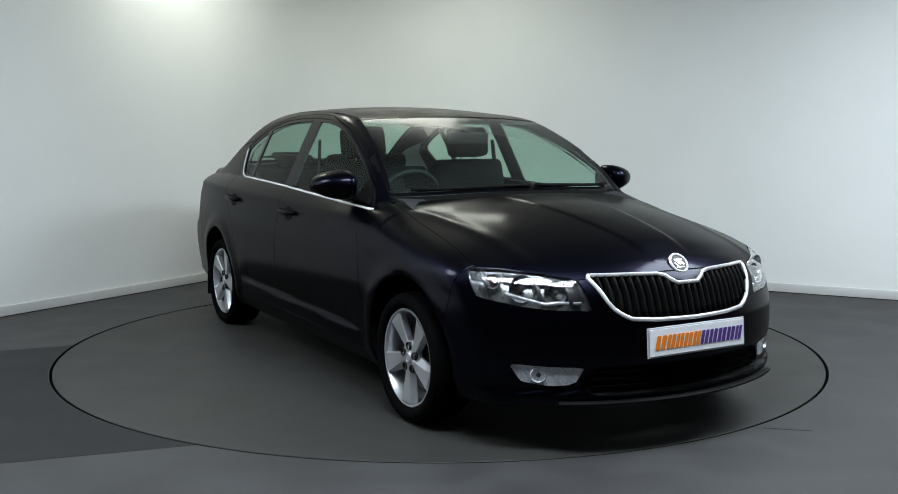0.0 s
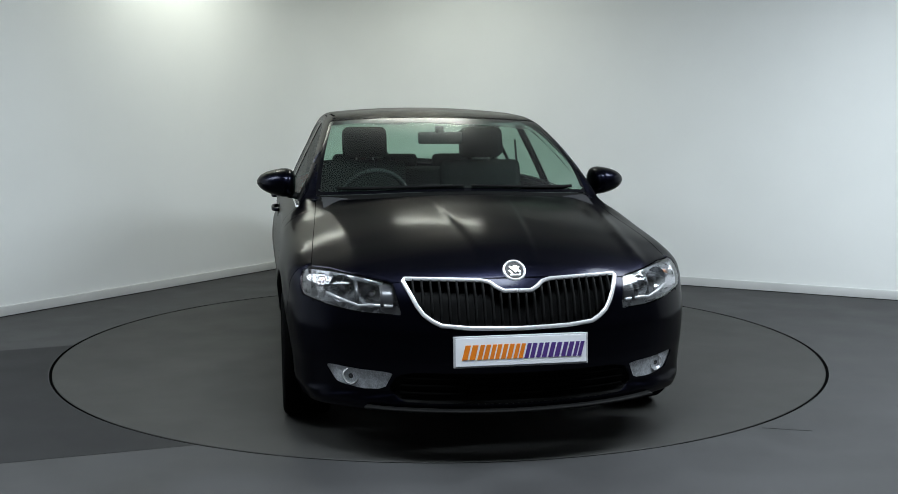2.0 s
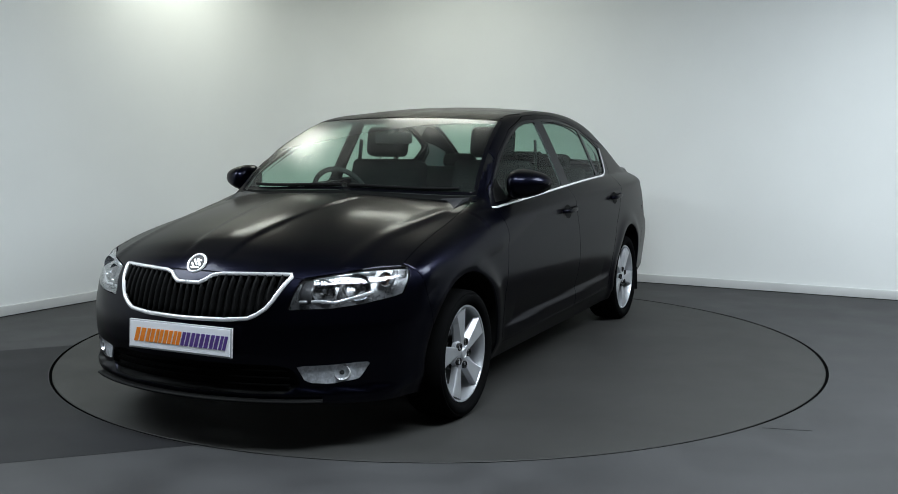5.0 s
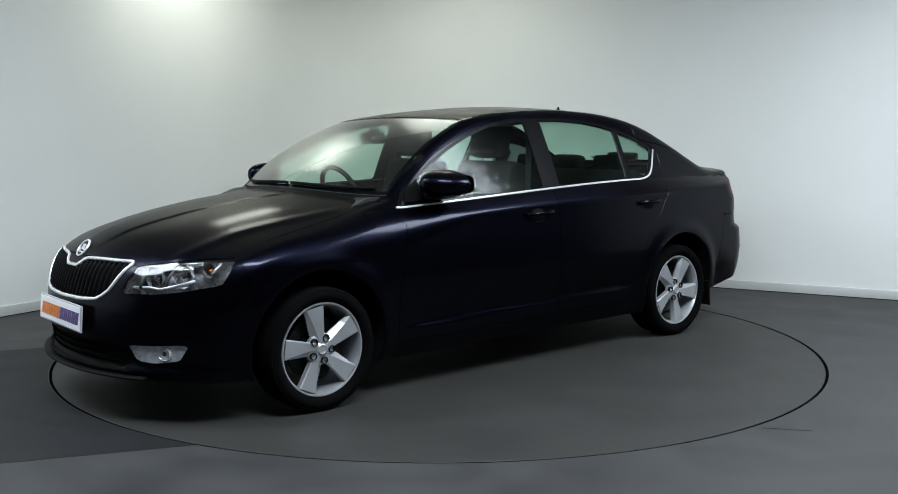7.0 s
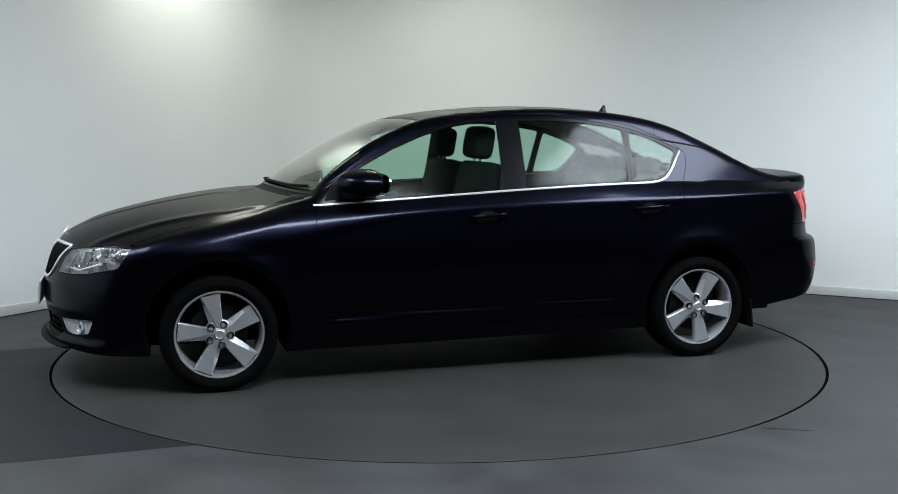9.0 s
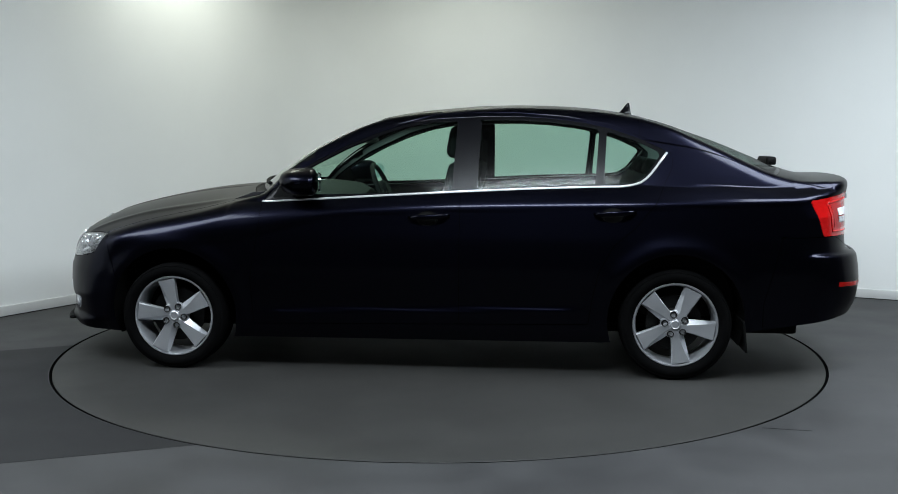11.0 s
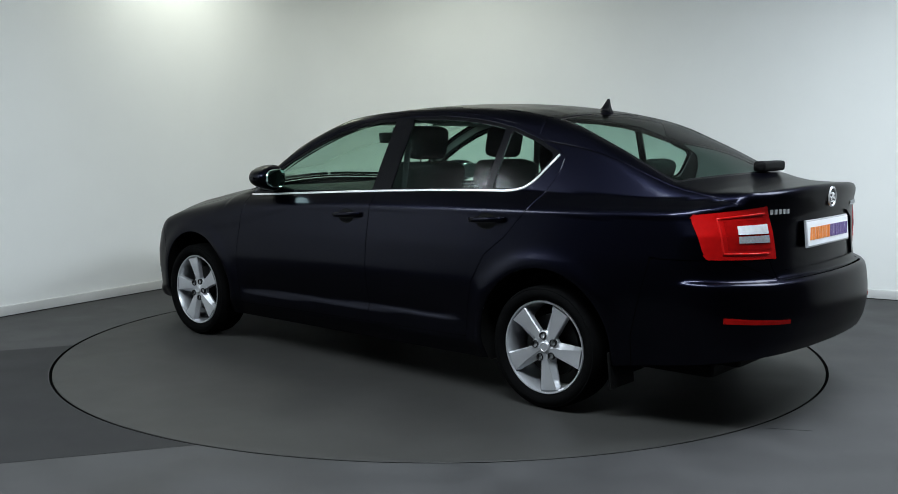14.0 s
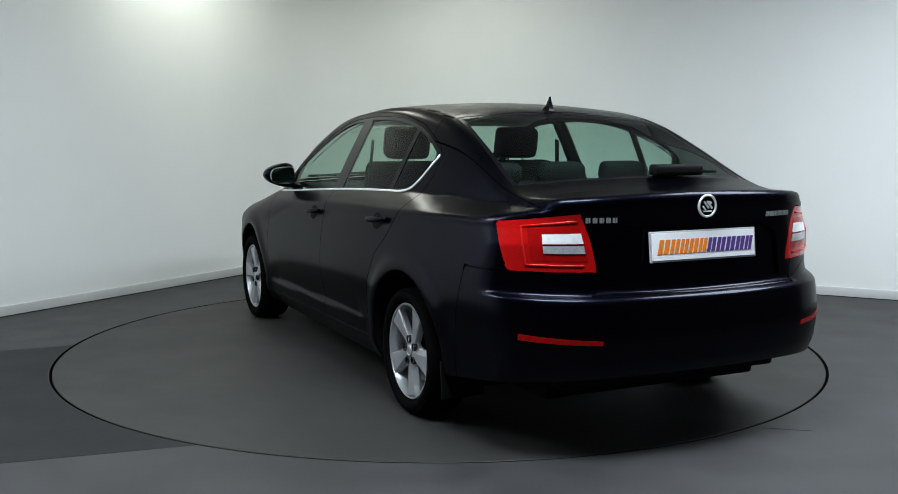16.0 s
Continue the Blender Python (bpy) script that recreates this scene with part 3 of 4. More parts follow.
S = dict(front_glass=side_only(front_glass), rear_glass=side_only(rear_glass), quarter_glass=side_only(quarter_glass), opening=side_only(opening),
         door_f=side_only(door_f), door_r=side_only(door_r), grille=front_only(grille_out), lamp=headlamp_outline, fog=front_only(fog_f), intake=front_only(intake),
         tail=wrap_only(tail_lamp), screen=top_only(screen_f), rscreen=top_only(rear_screen_f),
         bonnet=top_only(bonnet_f), boot=lambda x, y, z: np.where(x < -2.3, boot_f(x, y, z), FAR), arch0=arch_f(0.0), arch1=arch_f(-2.686),
         bumperf=bumper_f, bumperr=bumper_r, sill=sill_f, seam=rf_seam, recess=rear_only(boot_recess))
SEAM = 0.0022
for key in ("front_glass", "rear_glass", "quarter_glass", "opening", "grille", "lamp", "fog", "intake", "tail", "screen", "rscreen", "arch0", "arch1", "sill", "seam", "recess"):
    cut(S[key])
for key in ("screen", "rscreen", "lamp", "tail"):      # black borders and seals
    w = dict(screen=-0.022, rscreen=-0.022, lamp=0.004, tail=0.004)[key]
    cut(lambda x, y, z, f=S[key], w=w: f(x, y, z) - w)
for key in ("door_f", "door_r", "bonnet", "boot", "bumperf", "bumperr"):
    for w in (SEAM, -SEAM):
        cut(lambda x, y, z, f=S[key], w=w: f(x, y, z) - w)

A = np.array(VERTS)
CEN = np.array([A[list(f)].mean(0) for f in FACES])
VAL = {k: f(CEN[:, 0], CEN[:, 1], CEN[:, 2]) for k, f in S.items()}
NRM = normals_at(A)
names = np.array(["quarter_panel"] * len(FACES), dtype=object)


def assign(name, mask):
    names[mask] = name


assign("front_wing", CEN[:, 0] > -0.47)
assign("sill_panel", (CEN[:, 2] < 0.30) & (CEN[:, 0] < -0.35) & (CEN[:, 0] > -2.4))
assign("bumper_front", VAL["bumperf"] < 0)
assign("bumper_rear", VAL["bumperr"] < 0)
assign("roof", (CEN[:, 2] > 1.2) & (CEN[:, 1] < 0.562) & (CEN[:, 0] < -1.0) & (CEN[:, 0] > -2.6))
assign("bonnet", VAL["bonnet"] < 0)
assign("cowl", (VAL["bonnet"] >= 0) & (VAL["screen"] > 0) & (CEN[:, 0] < -0.1) & (CEN[:, 0] > -0.75) & (CEN[:, 1] < 0.70) & (NRM[[f[0] for f in FACES]][:, 2] > 0.5))
assign("tailgate", VAL["boot"] < 0)
assign("door_front", VAL["door_f"] < 0)
assign("door_rear", VAL["door_r"] < 0)
assign("window_trim", VAL["opening"] < 0)
assign("front_door_glass", VAL["front_glass"] < 0)
assign("rear_door_glass", VAL["rear_glass"] < 0)
assign("quarter_glass", VAL["quarter_glass"] < 0)
assign("windscreen_border", VAL["screen"] < 0)
assign("windscreen", VAL["screen"] < -0.022)
assign("rear_screen_border", VAL["rscreen"] < 0)
assign("rear_screen", VAL["rscreen"] < -0.022)
for key in ("door_f", "door_r", "bonnet", "boot"):
    assign("shut_line", (np.abs(VAL[key]) < SEAM) & (VAL["opening"] > 0.0) & (VAL["rscreen"] > 0) & (VAL["screen"] > 0))
for key in ("bumperf", "bumperr"):
    assign("shut_line", (np.abs(VAL[key]) < SEAM) & (VAL["boot"] > 0) & (VAL["bonnet"] > 0))
assign("shut_line", VAL["seam"] < 0)
assign("number_recess", VAL["recess"] < 0)
assign("shut_line", (VAL["lamp"] < 0.004) | (VAL["tail"] < 0.004))
assign("headlamp_lens", VAL["lamp"] < 0)
assign("grille_opening", VAL["grille"] < 0)
assign("fog_lens", VAL["fog"] < 0)
assign("lower_intake", VAL["intake"] < 0)
assign("tail_lens", VAL["tail"] < 0)
assign("none", (VAL["arch0"] < 0) | (VAL["arch1"] < 0) | (VAL["sill"] > 0))


def skin_part(key, name, mat, parent, label="", push=0.0, both=True, mirror=False, rim=0.0):
    """One panel of the skin. both: joined across the car's middle; mirror: the right-hand one."""
    ids = [f for f, n in zip(FACES, names) if n == key]
    used = sorted({i for f in ids for i in f})
    idx = {v: k for k, v in enumerate(used)}
    v = A[used] - NRM[used] * push
    n = NRM[used].copy()
    fs = [tuple(idx[i] for i in f) for f in ids]
    if rim:
        # turn the panel's edge inwards so that it has thickness
        cnt = {}
        for f in fs:
            for a, b in zip(f, f[1:] + f[:1]):
                cnt[(a, b)] = cnt.get((a, b), 0) + 1
        border = [(a, b) for (a, b) in cnt if (b, a) not in cnt and not (v[a][1] < 0.002 and v[b][1] < 0.002)]
        bi = {}
        vv, nn = list(v), list(n)
        for a, b in border:
            for i in (a, b):
                if i not in bi:
                    bi[i] = len(vv)
                    vv.append(v[i] - n[i] * rim)
                    nn.append(n[i])
            fs.append((b, a, bi[a], bi[b]))
        v, n = np.array(vv), np.array(nn)
    if both:
        m = v * np.array([1, -1, 1])
        off = len(v)
        fs2 = [tuple(off + i for i in f[::-1]) for f in fs]
        v, n, fs = np.vstack([v, m]), np.vstack([n, n * np.array([1, -1, 1])]), fs + fs2
        # weld the middle
        mid = {i + off: i for i in range(off) if v[i][1] < 1e-4}
        fs = [tuple(dict.fromkeys(mid.get(i, i) for i in f)) for f in fs]
        fs = [f for f in fs if len(f) >= 3]
        for i in mid.values():
            n[i][1] = 0
    elif mirror:
        v, n = v * np.array([1, -1, 1]), n * np.array([1, -1, 1])
        fs = [f[::-1] for f in fs]
    v = v - np.array([CX, CY, 0])
    return mesh_part(name, v, fs, mat, parent, label, normals=n)


panels = {}
for key, name, mat, lab, push, rim in (
        ("bonnet", "bonnet", PAINT, "navy bonnet with two long creases", 0, 0.012), ("roof", "roof", ROOFPAINT, "", 0, 0.01), ("tailgate", "tailgate", PAINT, "", 0, 0.012),
        ("bumper_front", "front_bumper", PAINT, "", 0, 0.012), ("bumper_rear", "rear_bumper", PAINT, "", 0, 0.012), ("cowl", "cowl", BLACK, "black plastic cowl", 0.006, 0),
        ("windscreen_border", "windscreen_seal", GLOSSBLACK, "", 0.002, 0), ("windscreen", "windscreen", SCREEN, "clear windscreen", 0.002, 0),
        ("rear_screen_border", "rear_screen_seal", GLOSSBLACK, "", 0.002, 0), ("rear_screen", "rear_screen", GLASS, "tinted rear screen", 0.002, 0),
        ("grille_opening", "grille_back", BLACK, "black grille backing", 0.045, 0.0), ("lower_intake", "lower_intake", BLACK, "black lower air intake", 0.02, -0.02),
        ("number_recess", "plate_recess", PAINT, "", 0.012, -0.012), ("shut_line", "panel_gap", GAP, "dark gaps between the panels", 0.005, 0)):
    panels[key] = skin_part(key, name, mat, car, lab, push, True, False, rim)
for side, mir in (("left", False), ("right", True)):
    for key, name, mat, lab, push, rim in (
            ("front_wing", "front_wing", PAINT, "", 0, 0.012), ("quarter_panel", "rear_quarter_panel", PAINT, "", 0, 0.012), ("sill_panel", "sill", PAINT, "", 0, 0.01),
            ("door_front", "front_door", PAINT, "", 0, 0.012), ("door_rear", "rear_door", PAINT, "", 0, 0.012),
            ("window_trim", "window_surround", GLOSSBLACK, "gloss black window surround", 0.003, 0.012), ("front_door_glass", "front_door_window", GLASS, "green-tinted side window", 0.006, 0),
            ("rear_door_glass", "rear_door_window", GLASS, "green-tinted side window", 0.006, 0), ("quarter_glass", "quarter_window", GLASS, "green-tinted side window", 0.006, 0),
            ("headlamp_lens", "headlight", LENS, "clear headlight lens", 0.001, 0), ("fog_lens", "fog_light", LENS, "clear fog light lens", 0.002, 0),
            ("tail_lens", "tail_light", REDLENS, "red tail light lens", -0.002, 0.01)):
        panels[(key, mir)] = skin_part(key, name, mat, car, lab, push, False, mir, rim)

# ---------- what is fixed to the car ----------
OFF = Vector((-CX, -CY, 0))


def on_wrap(qz):
    """The points of the rear corner at heights z that lie q along from its side towards the middle."""
    q, z = np.array(qz).T
    lo, hi = np.zeros(len(q)), np.full(len(q), 89.0)
    o = np.stack([np.full(len(q), -3.05), 0 * q, z], 1)
    for _ in range(16):
        c = (lo + hi) / 2
        a = np.radians(c)
        p = march(o, np.stack([-np.cos(a), np.sin(a), 0 * a], 1))
        far = wrap_q(p[:, 0], p[:, 1]) > q
        lo, hi = np.where(far, c, lo), np.where(far, hi, c)
    return p


def shift(bm):
    for v in bm.verts:
        v.co += OFF
    return bm


def swept(name, pts, w, h, up, mat, parent, label="", taper=None):
    V, F = sweep(pts, w, h, up, taper)
    return mesh_part(name, [Vector(v) + OFF for v in V], F, mat, parent, label)


def patch(name, corners, lift, depth, mat, parent, s, label, nq=14, nz=5):
    """A rounded four-cornered lens let into the rear corner; corners as (q, z), round from the top outer one."""
    (a, b, c, d), grid = [np.array(p) for p in corners], []
    for i in range(nz + 1):
        for k in range(nq + 1):
            u, v = k / nq, i / nz
            grid.append((a * (1 - u) + b * u) * (1 - v) + (d * (1 - u) + c * u) * v)
    P3 = on_wrap(grid)
    N3 = normals_at(P3)
    fy = np.array([1, s, 1])
    top, low = (P3 + N3 * lift) * fy, (P3 - N3 * depth) * fy
    V = [Vector(p) + OFF for p in np.vstack([top, low])]
    n, w, F = len(grid), nq + 1, []
    for i in range(nz):
        for k in range(nq):
            q = (i * w + k, i * w + k + 1, (i + 1) * w + k + 1, (i + 1) * w + k)
            F.append(q if s < 0 else q[::-1])
    rim = [k for k in range(nq)] + [i * w + nq for i in range(nz)] + [nz * w + nq - k for k in range(nq)] + [(nz - i) * w for i in range(nz)]
    for p, q in zip(rim, rim[1:] + rim[:1]):
        f = (q, p, p + n, q + n)
        F.append(f if s < 0 else f[::-1])
    ob = mesh_part(name, V, F, mat, parent, label)
    ob.data.set_sharp_from_angle(angle=radians(40))
    return ob


def tail_details():
    """The inner lens, the light guide and the split reversing light of each tail light; the bumper reflectors."""
    guide = [(0.635, 0.938), (0.50, 0.929), (0.335, 0.918), (0.352, 0.850), (0.372, 0.772), (0.52, 0.770), (0.708, 0.768)]
    for s in (1, -1):
        tl = panels[("tail_lens", s < 0)]
        patch("inner_lens", [(0.372, 0.908), (0.648, 0.916), (0.694, 0.785), (0.400, 0.788)], 0.003, 0.006, REDDARK, tl, s, "deep red inner lens")
        patch("reversing_lens", [(0.455, 0.888), (0.655, 0.893), (0.669, 0.853), (0.461, 0.852)], 0.006, 0.006, WHITELENS, tl, s, "white reversing light")
        patch("reversing_lens", [(0.463, 0.845), (0.671, 0.846), (0.681, 0.815), (0.468, 0.817)], 0.006, 0.006, WHITEDIM, tl, s, "white reversing light, ribbed lower half")
        row = [(a + (c - a) * k / 6, b + (d - b) * k / 6) for (a, b), (c, d) in zip(guide, guide[1:]) for k in range(6)]
        swept("light_guide", [(p[0] - 0.002, s * (p[1] + 0.0015), p[2]) for p in on_wrap(row)], 0.009, 0.006, (-1, s * 0.5, 0), REDBULB, tl, "bright red light guide")
        patch("rear_reflector", [(0.355, 0.513), (0.800, 0.491), (0.800, 0.474), (0.352, 0.489)], 0.002, 0.006, REDREFL, car, s, "red bumper reflector", 24, 2)


tail_details()

# underside, wheel housings and inner linings
bm = bmesh.new()
box(bm, (-1.40, 0, 0.225), (3.95, 1.10, 0.07), bevel=0.02)
box(bm, (-1.343, 0, 0.225), (1.85, 1.62, 0.07), bevel=0.02)
box(bm, (0.58, 0, 0.225), (0.24, 0.90, 0.06), bevel=0.02)
box(bm, (-3.25, 0, 0.285), (0.50, 1.10, 0.06), bevel=0.02)
part("underbody", shift(bm), BLACK, car, "black underbody tray")
bm = bmesh.new()
box(bm, (0.15, 0, 0.52), (0.95, 1.02, 0.45), bevel=0.04)
part("engine_bay", shift(bm), BLACK, car)
bm = bmesh.new()
box(bm, (-3.0, 0, 0.58), (0.95, 1.06, 0.62), bevel=0.05)
part("boot_lining", shift(bm), DASH, car)
for s in (1, -1):
    for wx in (0.0, -2.686):
        bm = bmesh.new()
        n = 28
        rows = []
        for k in range(n + 1):
            a = radians(-22 + 224 * k / n)
            x, z = wx + 0.352 * math.cos(a), 0.31 + 0.352 * math.sin(a)
            yo = on_side(x, max(z, 0.2)) - 0.008
            rows.append([bm.verts.new((x, s * y, z)) for y in (yo, yo - 0.06, 0.5)])
        for k in range(n):
            for j in range(2):
                bm.faces.new((rows[k][j], rows[k][j + 1], rows[k + 1][j + 1], rows[k + 1][j]))
        cap = [r[2] for r in rows]
        bm.faces.new(cap)
        part("wheel_arch_liner", shift(bm), BLACK, car, "black wheel arch liner", smooth=True, angle=50)

skin_part("roof", "headlining", LINING, car, "pale grey headlining", 0.03)
for mir in (False, True):
    skin_part("quarter_panel", "pillar_trim", LINING, car, "grey pillar trim", 0.022, False, mir)
    skin_part("door_front", "front_door_card", DASH, car, "black door lining", 0.045, False, mir)
    skin_part("door_rear", "rear_door_card", DASH, car, "black door lining", 0.045, False, mir)


# cabin
def dashboard():
    bm = bmesh.new()
    prof = [(-0.30, 0.90), (-0.45, 0.955), (-0.62, 0.965), (-0.80, 0.945), (-0.88, 0.90), (-0.90, 0.80), (-0.84, 0.60), (-0.70, 0.45), (-0.30, 0.45)]
    rows = []
    for k in range(13):
        y = -0.68 + 1.36 * k / 12
        lift = 0.022 * math.exp(-((y + 0.36) / 0.16) ** 2)
        rows.append([bm.verts.new((x + 0.05 * (y / 0.68) ** 2, y, z + (lift if x < -0.5 else 0))) for x, z in prof])
    for a, b in zip(rows, rows[1:]):
        for i in range(len(prof)):
            j = (i + 1) % len(prof)
            bm.faces.new((a[i], a[j], b[j], b[i]))
    bm.faces.new(rows[0])
    bm.faces.new(rows[-1])
    part("dashboard", shift(bm), DASH, car, "black dashboard", smooth=True, angle=45)


dashboard()
wheel_m = Matrix.Translation((-0.96, -0.36, 0.905)) @ pose(0, 0, 0, 0, -66, 0)
bm = bmesh.new()
lathe(bm, [(0.185 + 0.015 * math.cos(a), 0.015 * math.sin(a)) for a in [2 * math.pi * i / 10 for i in range(10)]], 36, "z", wheel_m, True)
sw = part("steering_wheel", shift(bm), DASH, car, "black steering wheel", smooth=True)
bm = bmesh.new()
lathe(bm, [(0.001, 0.03), (0.06, 0.03), (0.075, 0.01), (0.075, -0.02), (0.001, -0.03)], 20, "z", wheel_m)
part("airbag_cover", shift(bm), DASH, sw, smooth=True, angle=40)
for a in (0, 180, 270):
    bm = bmesh.new()
    box(bm, (0, 0, 0), (0.12, 0.035, 0.018), pose(0.12, 0, 0), bevel=0.006)
    bm.transform(wheel_m @ pose(0, 0, 0, 0, 0, a - 90))
    part("spoke", shift(bm), DASH, sw)


def pad(bm, c, s, m=None, bulge=0.0, r=0.05):
    """A soft upholstered block."""
    vs = box(bm, (0, 0, 0), s, None, min(r, min(s) * 0.45), 3)
    mm = Matrix.Translation(c) @ (m or Matrix.Identity(4))
    for v in vs:
        k = 1 + bulge * (1 - min(1, (2 * v.co.y / s[1]) ** 2))
        v.co.x *= k
        v.co = mm @ v.co


for s in (1, -1):
    bm = bmesh.new()
    pad(bm, (-1.22, 0.36 * s, 0.46), (0.52, 0.50, 0.15), pose(0, 0, 0, 0, -8, 0))
    seat = part("front_seat", shift(bm), SEAT, car, "charcoal cloth front seat", smooth=True, angle=40)
    bm = bmesh.new()
    pad(bm, (-1.475, 0.36 * s, 0.80), (0.14, 0.50, 0.64), pose(0, 0, 0, 0, -14, 0), 0.2)
    part("backrest", shift(bm), SEAT, seat, smooth=True, angle=40)
    bm = bmesh.new()
    pad(bm, (-1.52, 0.36 * s, 1.225), (0.11, 0.27, 0.185), pose(0, 0, 0, 0, -10, 0), 0.2)
    part("headrest", shift(bm), SEAT, seat, smooth=True, angle=40)
    for d in (0.05, -0.05):
        swept("headrest_post", [(-1.50, 0.36 * s + d, 1.05), (-1.515, 0.36 * s + d, 1.16)], 0.012, 0.012, (0, 1, 0), CHROME, seat)
bm = bmesh.new()
pad(bm, (-2.15, 0, 0.47), (0.52, 1.28, 0.17), pose(0, 0, 0, 0, -8, 0))
bench = part("rear_bench", shift(bm), SEAT, car, "charcoal cloth rear bench", smooth=True, angle=40)
bm = bmesh.new()
pad(bm, (-2.49, 0, 0.76), (0.15, 1.26, 0.58), pose(0, 0, 0, 0, -20, 0))
part("backrest", shift(bm), SEAT, bench, smooth=True, angle=40)
for y in (0.36, 0, -0.36):
    bm = bmesh.new()
    pad(bm, (-2.60, y, 1.085), (0.09, 0.25, 0.10), pose(0, 0, 0, 0, -14, 0), 0.2)
    part("headrest", shift(bm), SEAT, bench, smooth=True, angle=40)
bm = bmesh.new()
box(bm, (-2.93, 0, 0.985), (0.60, 1.20, 0.02), bevel=0.006)
part("parcel_shelf", shift(bm), DASH, car, "black parcel shelf")
bm = bmesh.new()
pad(bm, (-0.93, 0.003, 1.252), (0.035, 0.245, 0.066), pose(0, 0, 0, 0, 8, -8), 0.2, 0.015)
im = part("interior_mirror", shift(bm), DASH, car, "black interior mirror", smooth=True, angle=40)
swept("mirror_stalk", [(-0.93, 0, 1.27), (-0.945, 0, 1.31)], 0.05, 0.05, (0, 1, 0), DASH, im)
for s in (1, -1):
    bm = bmesh.new()
    box(bm, (-1.18, 0.34 * s, 1.345), (0.17, 0.36, 0.014), pose(0, 0, 0, 0, 8, 0), bevel=0.005)
    part("sun_visor", shift(bm), LINING, car, "grey sun visor")
    swept("seat_belt", [(-1.60, 0.60 * s, 1.24), (-1.575, 0.62 * s, 0.95), (-1.54, 0.64 * s, 0.60)], 0.045, 0.004, (0, 1, 0), DASH, car, "black seat belt")

# chrome line under the side windows, door handles and mirrors
for s in (1, -1):
    path = [(-0.486 - 0.0001, 0.9125)] + [(x, float(ZBELT(x)) - 0.001) for x in np.linspace(-0.52, -2.40, 40)] + [(-2.46, 1.008), (-2.50, 1.020), (-2.53, 1.040), (-2.56, 1.070), (-2.60, 1.122), (-2.642, 1.176)]
    pts = [(x, s * (on_side(x, z) + 0.0005), z) for x, z in path]
    swept("chrome_strip", pts, 0.013, 0.008, (0, s, 0.3), CHROME, car, "bright chrome window strip")
    for hx, hz, key in ((-1.405, 0.838, "door_front"), (-2.365, 0.862, "door_rear")):
        door = panels[(key, s < 0)]
        y0 = on_side(hx, hz)
        pts, tap = [], []
        for k in range(13):
            u = -1 + k / 6
            x = hx + 0.105 * u
            z = hz + 0.006 * (1 - u)
            pts.append((x, s * (on_side(x, z) + 0.006 + 0.030 * (1 - u ** 4)), z))
            tap.append(0.75 + 0.25 * (1 - u ** 2))
        hd = swept("door_handle", pts, 0.026, 0.018, (0, s, 0), PAINT, door, "navy bar handle", tap)
        bm = bmesh.new()
        lathe(bm, [(0.001, 0.004), (0.030, 0.003), (0.037, 0.0005), (0.039, 0.002)], 28, "y")
        for v in bm.verts:
            v.co.x *= 1.5
            x, z = hx + 0.01 + v.co.x, hz - 0.004 + v.co.z
            v.co = Vector((x, s * (on_side(x, z) + v.co.y * 0.6 + 0.0005), z))
        part("handle_recess", shift(bm), BLACK, hd, "dark handle recess", smooth=True)
    # mirror
    bm = bmesh.new()
    prof = []
    for i in range(17):
        th = math.pi * i / 16
        for j in range(28):
            ph = 2 * math.pi * j / 28
            sx, sy, sz = math.sin(th) * math.cos(ph), math.cos(th), math.sin(th) * math.sin(ph)
            e = lambda v, p: math.copysign(abs(v) ** p, v)
            x, y, z = e(sx, 0.8), e(sy, 0.75), e(sz, 0.75)
            grow = 1.0 - 0.22 * y          # tapers to its outer end
            px = -0.765 + (0.150 if x > 0 else 0.050) * x * grow - 0.02 * y
            pz = 1.022 + 0.068 * z * grow + (0.012 * y if z < 0 else -0.006 * y)
            prof.append(bm.verts.new((px, s * (0.898 + 0.100 * y), pz)))
    for i in range(16):
        for j in range(28):
            q = (prof[i * 28 + j], prof[i * 28 + (j + 1) % 28], prof[(i + 1) * 28 + (j + 1) % 28], prof[(i + 1) * 28 + j])
            bm.faces.new(q)
    bmesh.ops.remove_doubles(bm, verts=bm.verts, dist=1e-5)
    mir = part("door_mirror", shift(bm), PAINT, car, "navy door mirror housing", smooth=True)
    bm = bmesh.new()
    rim_in, rim_out = [], []
    for k in range(32):
        a = 2 * math.pi * k / 32
        ca, sa = math.cos(a), math.sin(a)
        gy, gz = 0.083 * math.copysign(abs(ca) ** 0.6, ca), 0.052 * math.copysign(abs(sa) ** 0.6, sa) * (1 - 0.18 * ca)
        gx = -0.827 - 0.02 * ca
        rim_in.append(bm.verts.new((gx - 0.004, s * (0.893 + gy * 0.96), 1.021 + gz * 0.96)))
        rim_out.append(bm.verts.new((gx + 0.006, s * (0.893 + gy), 1.021 + gz)))
    bm.faces.new(rim_in)
    for k in range(32):
        bm.faces.new((rim_in[k], rim_in[(k + 1) % 32], rim_out[(k + 1) % 32], rim_out[k]))
    part("mirror_glass", shift(bm), MIRROR, mir, "mirror glass")
    swept("mirror_foot", [(-0.70, s * 0.775, 0.950), (-0.73, s * 0.82, 0.957), (-0.755, s * 0.88, 0.975)], 0.09, 0.03, (0, 0, 1), BLACK, mir, "black mirror foot")
    bm = bmesh.new()
